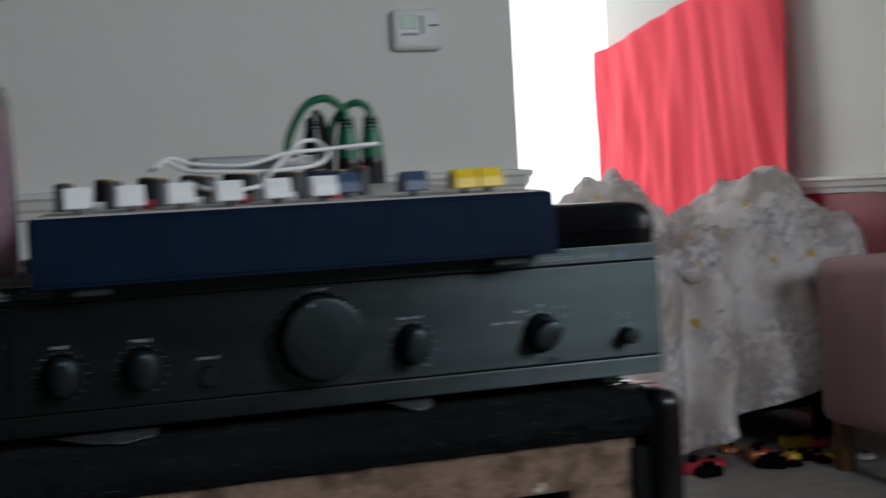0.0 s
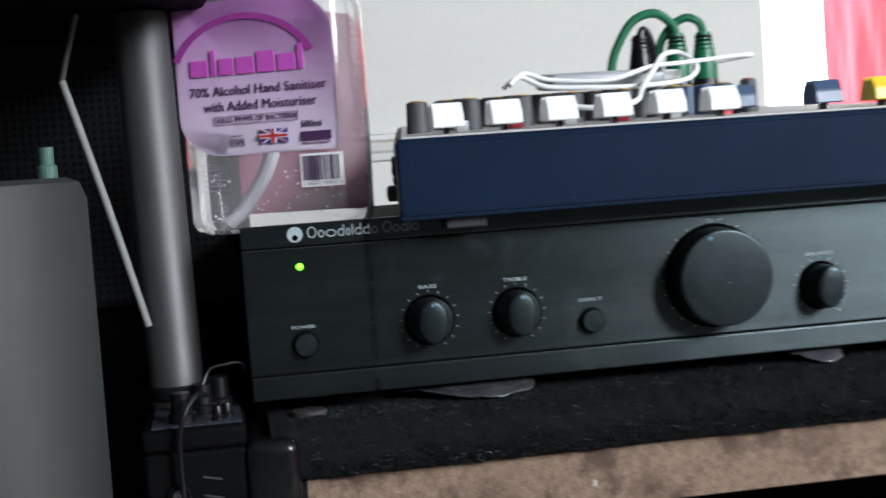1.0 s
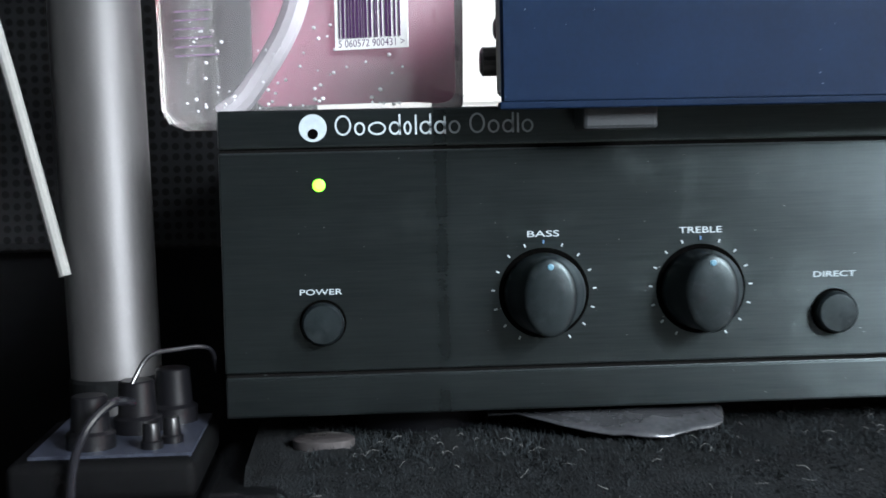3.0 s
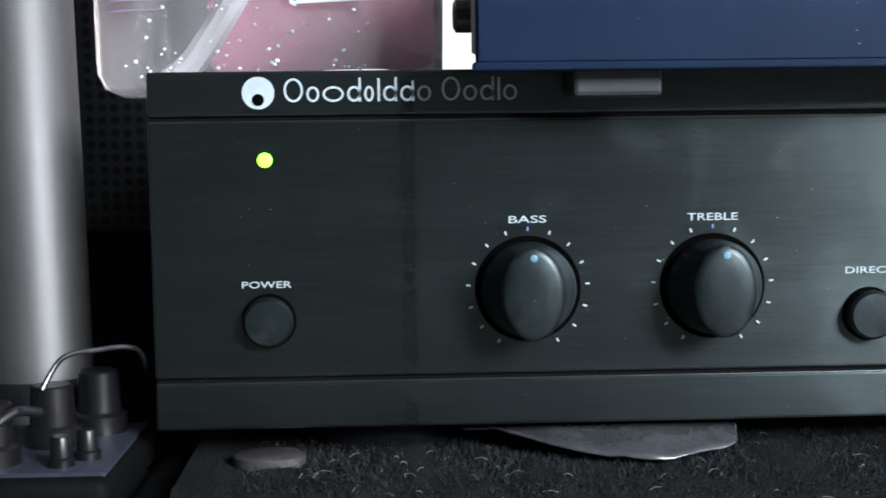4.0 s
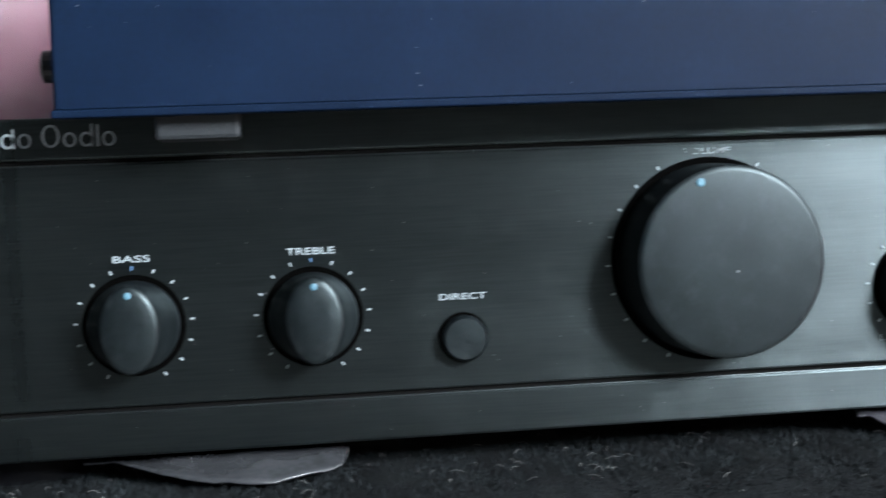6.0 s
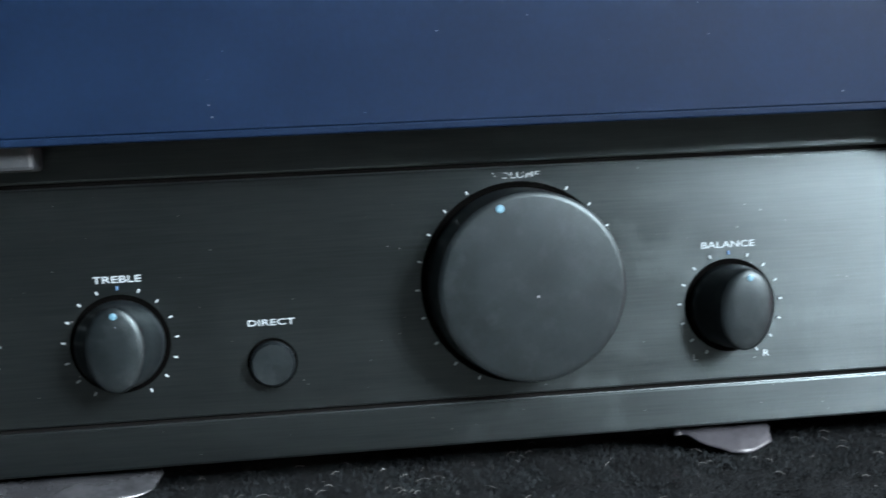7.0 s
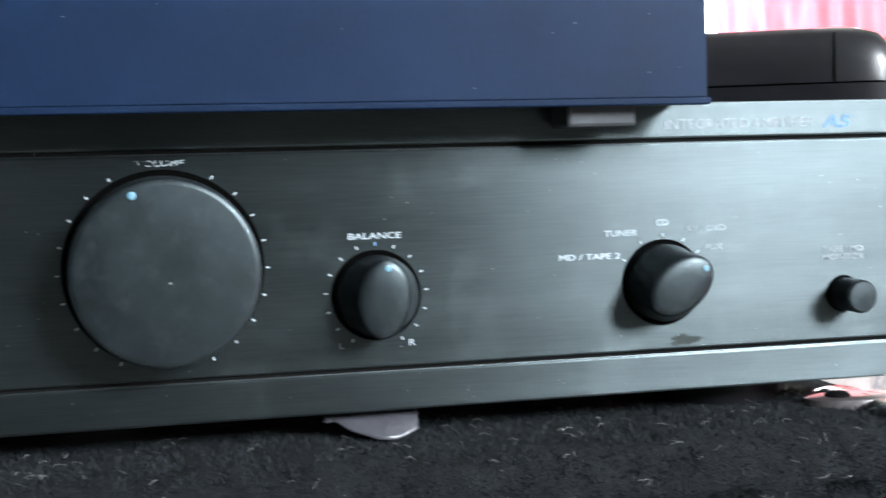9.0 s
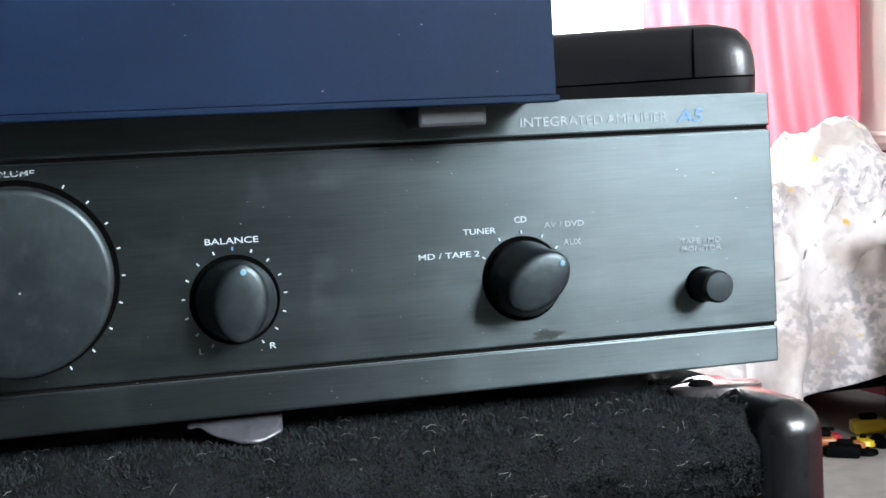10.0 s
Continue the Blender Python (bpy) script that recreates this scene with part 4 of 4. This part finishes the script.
for cx, cz, r, a0 in ((LX1 - 0.002, LZ0 + 0.002, 0.002, -90), (LX1 - 0.018, LZ1 - 0.018, 0.018, 0), (LX0 + 0.002, LZ1 - 0.002, 0.002, 90), (LX0 + 0.018, LZ0 + 0.018, 0.018, 180)):
    for k in range(8):
        a = radians(a0 + 90 * k / 7)
        out.append(bm.verts.new((cx + r * math.cos(a), -0.0232, cz + r * math.sin(a))))
bm.faces.new(out)
bmesh.ops.solidify(bm, geom=bm.faces[:], thickness=0.0003)
lab = part("label", bm, LABEL, bot, "mauve printed label")
LY = -0.0239
letters("gel_text", "70% Alcohol Hand Sanitiser", 0.001, 0.0655, 0.058, 0.0042, LABEL_TEXT, lab, y=LY)
letters("moisturiser_text", "with Added Moisturiser", 0.0015, 0.0585, 0.048, 0.0042, LABEL_TEXT, lab, y=LY)
letters("size_text", "500ml", 0.0225, 0.0480, 0.0085, 0.003, LABEL_TEXT, lab, y=LY)
bx = -0.027
for w, h in ((0.0075, 0.0075), (0.0022, 0.0115), (0.0062, 0.0075), (0.0075, 0.0075), (0.0075, 0.0095), (0.0072, 0.0075), (0.0022, 0.0115)):
    part("name_bar", box(bx, bx + w, LY - 0.0002, LY + 0.0004, 0.0725, 0.0725 + h, 0.0002), LABEL_MAGENTA, lab)
    bx += w + 0.0013
bm = bmesh.new()
prev = None
for k in range(25):
    a = radians(158 - 5.6 * k)
    ring = [bm.verts.new((-0.004 + r * math.cos(a), LY, 0.069 + r * 0.95 * math.sin(a))) for r in (0.0295, 0.0325)]
    if prev:
        bm.faces.new((prev[0], prev[1], ring[1], ring[0]))
    prev = ring
bmesh.ops.solidify(bm, geom=bm.faces[:], thickness=0.0003)
part("label_arc", bm, LABEL_MAGENTA, lab)
OUTLINE = material("label_outline", (0.3, 0.18, 0.32), 0.5)
for z in (0.0503, 0.0539):
    part("claim_frame", box(-0.018, 0.0175, LY - 0.0001, LY + 0.0003, z, z + 0.0002), OUTLINE, lab)
for x in (-0.018, 0.0173):
    part("claim_frame", box(x, x + 0.0002, LY - 0.0001, LY + 0.0003, 0.0505, 0.0539), OUTLINE, lab)
letters("claim_text", "KILLS 99.99% OF BACTERIA", -0.0002, 0.0522, 0.0335, 0.0021, LABEL_TEXT, lab, y=LY)
FLAG_WHITE = material("flag_white", (0.75, 0.75, 0.76), 0.5)
part("flag", box(0.0005, 0.0125, LY - 0.0001, LY + 0.0003, 0.0405, 0.0468), material("flag_blue", (0.03, 0.05, 0.3), 0.5), lab)
for mat, w, up in ((FLAG_WHITE, 0.0009, 0.0003), (RED_CAP, 0.0004, 0.0005)):
    for s in (-1, 1):
        bm = bmesh.new()
        q = [(0.0005, -0.0031), (0.0005 + 2 * w, -0.0031), (0.0125, 0.0031), (0.0125 - 2 * w, 0.0031)]
        bm.faces.new([bm.verts.new((x, LY - up, 0.04365 + s * z)) for x, z in q])
        bmesh.ops.recalc_face_normals(bm, faces=bm.faces)
        bmesh.ops.solidify(bm, geom=bm.faces[:], thickness=0.0002)
        part("flag_saltire", bm, mat, lab)
for mat, w, up in ((FLAG_WHITE, 0.0011, 0.0007), (RED_CAP, 0.0006, 0.0009)):
    part("flag_cross", box(0.0005, 0.0125, LY - up, LY, 0.04365 - w, 0.04365 + w), mat, lab)
    part("flag_cross", box(0.0065 - w, 0.0065 + w, LY - up, LY, 0.0405, 0.0468), mat, lab)
part("maker_block", box(0.018, 0.0305, LY - 0.0001, LY + 0.0003, 0.0405, 0.0445), LABEL_TEXT, lab)
part("maker_line", box(0.0183, 0.0302, LY - 0.0001, LY + 0.0003, 0.0392, 0.0397), OUTLINE, lab)
letters("months_text", "12M", -0.009, 0.0418, 0.0042, 0.0018, LABEL_TEXT, lab, y=LY)
for x0, x1, z0, z1 in ((-0.0118, -0.0062, 0.0402, 0.0404), (-0.0118, -0.0062, 0.0432, 0.0434), (-0.0118, -0.0116, 0.0402, 0.0434), (-0.0064, -0.0062, 0.0402, 0.0434), (-0.0112, -0.0068, 0.0446, 0.0449)):
    part("pot_symbol", box(x0, x1, LY - 0.0001, LY + 0.0003, z0, z1), LABEL_TEXT, lab)
bc = part("barcode", box(0.0165, 0.0345, -0.0236, -0.0232, 0.0195, 0.0345, 0.0001), material("white_sticker", (0.8, 0.8, 0.8), 0.5), bot, "white barcode label")
bm = bmesh.new()
pts = []
for cx, cz, r, a0 in ((0.023, 0.012, 0.004, -90), (0.015, 0.09, 0.012, 0), (-0.004, 0.08, 0.022, 90), (-0.022, 0.012, 0.004, 180)):
    for k in range(8):
        a = radians(a0 + 90 * k / 7)
        pts.append(bm.verts.new((cx + r * math.cos(a), 0.0232, cz + r * math.sin(a))))
bm.faces.new(pts)
bmesh.ops.solidify(bm, geom=bm.faces[:], thickness=0.0003)
part("back_label", bm, CRIMSON_LABEL, bot, "crimson label on the back")
random.seed(4)
bm = bmesh.new()
for k in range(70):
    bmesh.ops.create_icosphere(bm, subdivisions=1, radius=0.0003 + 0.0003 * random.random(), matrix=Matrix.Translation((-0.03 + 0.06 * random.random(), -0.017 + 0.015 * random.random(), 0.006 + 0.024 * random.random() ** 1.5)))
tagged(part("bubbles", bm, BUBBLE, bot, "tiny bubbles in the gel"), kind="stuff")
bx = 0.0178
while bx < 0.0328:
    w = random.choice((0.00015, 0.0003, 0.0005))
    part("bar", box(bx, bx + w, -0.0239, -0.0235, 0.0225, 0.0335), LABEL_TEXT, bc)
    bx += w + random.choice((0.0004, 0.0006, 0.0008))
letters("barcode_digits", "5 060572 900431 >", 0.0255, 0.0211, 0.0162, 0.0019, LABEL_TEXT, bc, y=-0.0238)
for k in range(16):
    part("side_print", box(0.0365, 0.0367, -0.010, 0.008 - 0.006 * random.random(), 0.092 - 0.0034 * k, 0.0922 - 0.0034 * k), OUTLINE, bot)
for k in range(6):
    part("small_print", box(-0.026, -0.014 - 0.005 * random.random(), -0.0229, -0.0226, 0.032 - 0.0024 * k, 0.0323 - 0.0024 * k), OUTLINE, bot)

# ---- black case on the amplifier ----
hd = thing("spectacle_case", "rounded glossy black case lying on the amplifier", "case", at=pose(0.394, 0.078, AT - 0.004, 0, 0, -28))
part("lower_shell", loft([(0.062, 0.02, 0), (0.0655, 0.0228, 0.003), (0.066, 0.0235, 0.0105)], 64, 7), BLACK_GLOSS, hd, smooth=True)
part("seam", loft([(0.0652, 0.0227, 0.0104), (0.0652, 0.0227, 0.0112)], 64, 7), GAP_BLACK, hd)
part("upper_shell", loft([(0.066, 0.0235, 0.0111), (0.0658, 0.0233, 0.017), (0.0645, 0.0222, 0.022), (0.061, 0.0195, 0.0262), (0.054, 0.014, 0.0285), (0.035, 0.006, 0.0292)], 64, 7), BLACK_GLOSS, hd, smooth=True)
part("end_seam", loft([(0.0003, 0.0238, 0.0111), (0.0003, 0.0236, 0.017), (0.0003, 0.0225, 0.0222), (0.0003, 0.0198, 0.0265)], 24, 7), GAP_BLACK, hd).location = (0.047, 0, 0)

# ---- things beside the amplifier ----
pole = thing("stand_pole", "silver anodised tube of a stand with a black collar", "pole", at=pose(-0.0192, 0.0358, 0, 0, -1.2, 0))
part("tube", lathe([(0.0125, 0.0), (0.0125, 0.8775), (0.012, 0.8785)], 48), POLE, pole, smooth=True)
part("collar", lathe([(0.0126, 0.699), (0.0131, 0.700), (0.0131, 0.7050), (0.0126, 0.706)], 48), RUBBER, pole)
part("foot_plate", lathe([(0.03, 0.0), (0.03, 0.006), (0.0126, 0.012)], 48), STEEL_BLACK, pole)
shelf = thing("stand_shelf", "black rounded shelf carried by the stand pole", "shelf", at=pose(0, 0, 0))
part("board", box(-0.45, -0.006, -0.03, 0.165, 0.879, 0.893, 0.005, 3), STEEL_BLACK, shelf, smooth=True)
part("housing", box(-0.055, -0.008, 0.0, 0.16, 0.8935, 0.97, 0.012, 4), BLACK_GLOSS, shelf, smooth=True)
part("housing", lathe([(0.04, 0.8935), (0.042, 0.9), (0.042, 0.98), (0.03, 0.985)], 40, at=(-0.115, 0.06, 0)), BLACK_GLOSS, shelf, smooth=True)

can = thing("grey_bin", "tall grey metal cylinder bin beside the amplifier", "bin", at=pose(-0.112, -0.045, 0))
part("shell", lathe([(0.05, 0.0), (0.0515, 0.004), (0.0515, 0.796), (0.049, 0.803), (0.044, 0.805)], 72), CYLINDER_GREY, can, smooth=True)
part("stub", lathe([(0.004, 0.803), (0.004, 0.81), (0.003, 0.811), (0.003, 0.818)], 16, at=(0.035, 0.02, 0)), material("sea_green_plastic", (0.05, 0.11, 0.09), 0.5), can, "pale green stub")


def mesh_material():
    """Black perforated sheet: a staggered grid of dark round holes."""
    m = bpy.data.materials.new("perforated_black_steel")
    m.use_nodes = True
    n, l = m.node_tree.nodes, m.node_tree.links
    b = n["Principled BSDF"]
    co, mp, vo, rp = n.new("ShaderNodeTexCoord"), n.new("ShaderNodeMapping"), n.new("ShaderNodeTexVoronoi"), n.new("ShaderNodeValToRGB")
    mp.inputs["Scale"].default_value = (1, 0, 1)
    vo.inputs["Scale"].default_value, vo.inputs["Randomness"].default_value = 230, 0.12
    rp.color_ramp.elements[0].position, rp.color_ramp.elements[1].position = 0.3, 0.36
    rp.color_ramp.elements[0].color, rp.color_ramp.elements[1].color = (0.0006, 0.0006, 0.0006, 1), (0.008, 0.0085, 0.0095, 1)
    l.new(co.outputs["Object"], mp.inputs[0])
    l.new(mp.outputs[0], vo.inputs["Vector"])
    l.new(vo.outputs["Distance"], rp.inputs[0])
    l.new(rp.outputs[0], b.inputs["Base Color"])
    b.inputs["Roughness"].default_value = 0.55
    b.inputs["Specular IOR Level"].default_value = 0.12
    return m


sp = thing("loudspeaker", "black loudspeaker with a perforated steel grille", "loudspeaker", at=pose(0, 0, 0))
part("cabinet", box(-0.5, 0.012, 0.19, 0.5, 0.02, 1.25, 0.01), STEEL_BLACK, sp)
part("grille", box(-0.48, 0.004, 0.178, 0.188, 0.73, 1.1, 0.004), mesh_material(), sp, "perforated black grille")
part("plinth", box(-0.4, -0.03, 0.21, 0.48, 0.0, 0.02), STEEL_BLACK, sp)
rod = thing("thin_rod", "thin pale jointed rod leaning on the pole", "rod")
part("rod", tube([(-0.044, 0.022, 0.735), (-0.0585, 0.028, 0.792), (-0.074, 0.033, 0.849)], 0.0017), ROD, rod, smooth=True)
part("rod", tube([(-0.074, 0.033, 0.849), (-0.071, 0.032, 0.86), (-0.065, 0.03, 0.8785)], 0.0014), POT_GREY, rod, smooth=True)

ped = thing("control_box", "black control box with small knobs on a blue-grey plate", "control box", at=pose(-0.048, -0.03, 0))
part("body", box(0, 0.043, 0, 0.052, 0.0, 0.686, 0.002), STEEL_BLACK, ped)
part("lid", box(-0.0006, 0.0436, -0.0006, 0.0526, 0.6864, 0.696, 0.0025, 3), STEEL_BLACK, ped, smooth=True)
part("top_plate", box(0.004, 0.042, 0.004, 0.05, 0.6955, 0.6968), material("blue_grey_plate", (0.018, 0.022, 0.036), 0.5, 0, 0.6, 90, 400), ped)
for x, y, r, h in ((0.017, 0.013, 0.0048, 0.0125), (0.0255, 0.03, 0.005, 0.013), (0.033, 0.042, 0.005, 0.014), (0.032, 0.010, 0.0022, 0.006), (0.036, 0.016, 0.0022, 0.006)):
    kn = part("knob", lathe([(r * 1.25, 0), (r * 1.25, h * 0.3), (r, h * 0.36), (r * 0.9, h), (r * 0.8, h + 0.0004)], 20, at=(x, y, 0.6966)), BLACK_GLOSS, ped, smooth=True)
jack = part("jack_socket", lathe([(0.0052, 0.0), (0.0052, 0.0012), (0.0042, 0.0018), (0.003, 0.0016), (0.0026, 0.0006)], 28, "-y", (0.0135, 0.0, 0.668)), STEEL_BLACK, ped, "round jack socket", True)
part("socket_ring", lathe([(0.0024, 0.0004), (0.0024, 0.0024), (0.0018, 0.0026)], 24, "-y", (0.0135, 0.0, 0.668)), SCREW, jack, smooth=True)
for z in (0.6745, 0.6665):
    bm = box(0.024, 0.032, -0.0004, 0.0003, z, z + 0.0007)
    for v in bm.verts:
        v.co.z -= (v.co.x - 0.024) * 0.22
    part("printed_mark", bm, POT_GREY, ped)
cb = thing("thin_lead", "thin black lead curling over the control box knobs", "cable")
part("lead", tube([(-0.0215, -0.012, 0.711), (-0.018, -0.008, 0.717), (-0.012, -0.004, 0.718), (-0.004, 0.0, 0.7175), (-0.003, 0.008, 0.71)], 0.0006), DARK_LEAD, cb, smooth=True)
cb = thing("signal_lead", "glossy black lead plugged into the control box", "cable")
part("lead", tube([(-0.02, -0.02, 0.708), (-0.024, -0.026, 0.709), (-0.029, -0.032, 0.704), (-0.032, -0.0345, 0.694), (-0.0325, -0.035, 0.675), (-0.0315, -0.0345, 0.64), (-0.031, -0.034, 0.6)], 0.0011), DARK_LEAD, cb, smooth=True)

# ---- pile, lint and dust ----
random.seed(21)


def blades(count, place, length, width):
    verts, faces = [], []
    for k in range(count):
        p, n = place()
        d = (n + Vector((random.uniform(-1, 1), random.uniform(-1, 1), random.uniform(-1, 1))) * 0.9).normalized()
        s = d.cross(Vector((random.uniform(-1, 1), random.uniform(-1, 1), 0.3))).normalized() * width
        q = p + d * length * random.uniform(0.4, 1.0)
        i = len(verts)
        verts += [tuple(p - s), tuple(p + s), tuple(q)]
        faces.append((i, i + 1, i + 2))
    me = bpy.data.meshes.new("pile")
    me.from_pydata(verts, [], faces)
    return me


def on_carpet():
    x = random.uniform(0.02, 0.41)
    if random.random() < 0.45:
        return Vector((x, random.uniform(-0.016, 0.03), ZC - 0.0004)), Vector((0, 0, 1))
    if random.random() < 0.45:
        a = random.uniform(0, math.pi / 2)
        return Vector((x, -0.015 - 0.0135 * math.sin(a), ZC - 0.014 + 0.0135 * math.cos(a))), Vector((0, -math.sin(a), math.cos(a)))
    return Vector((x, -0.0285, random.uniform(ZC - 0.022, ZC - 0.013))), Vector((0, -1, 0))


me = blades(52000, on_carpet, 0.0028, 0.00016)
me.materials.append(PILE)
ob = new("carpet_nap", me)
ob.parent = cab
tagged(ob, "matted dark carpet fibres", kind="stuff")
bm = bmesh.new()
for k in range(320):
    p, n = on_carpet()
    a = random.uniform(0, math.pi)
    t = Vector((math.cos(a), math.sin(a) * 0.6, random.uniform(-0.2, 0.2)))
    t = (t - n * t.dot(n)).normalized() * random.uniform(0.0003, 0.0019)
    w = n.cross(t) * random.uniform(-0.25, 0.25)
    tube([p + n * 0.0012 - t, p + n * 0.0018 + w, p + n * 0.0014 + t], random.choice((0.00003, 0.00004, 0.00006)), 4, bm)
ob = tagged(part("lint", bm, LINT, cab, "pale lint caught in the carpet"), kind="stuff")


def specks(count, place, size, mat, parent, name):
    bm = bmesh.new()
    for k in range(count):
        s = size * random.uniform(0.4, 1.0)
        bmesh.ops.create_icosphere(bm, subdivisions=1, radius=s, matrix=Matrix.Translation(place()) @ Matrix.Diagonal((random.uniform(0.7, 2.0), 0.4, 1, 1)))
    return tagged(part(name, bm, mat, parent, "pale dust specks"), kind="stuff")


specks(150, lambda: (random.uniform(0.002, 0.428), -0.0001, random.uniform(0.001, 0.066)), 0.00016, DUST, amp, "dust")
specks(26, lambda: (random.uniform(0.002, 0.289), -0.0001, random.uniform(0.003, 0.032)), 0.00018, DUST, mix, "dust")
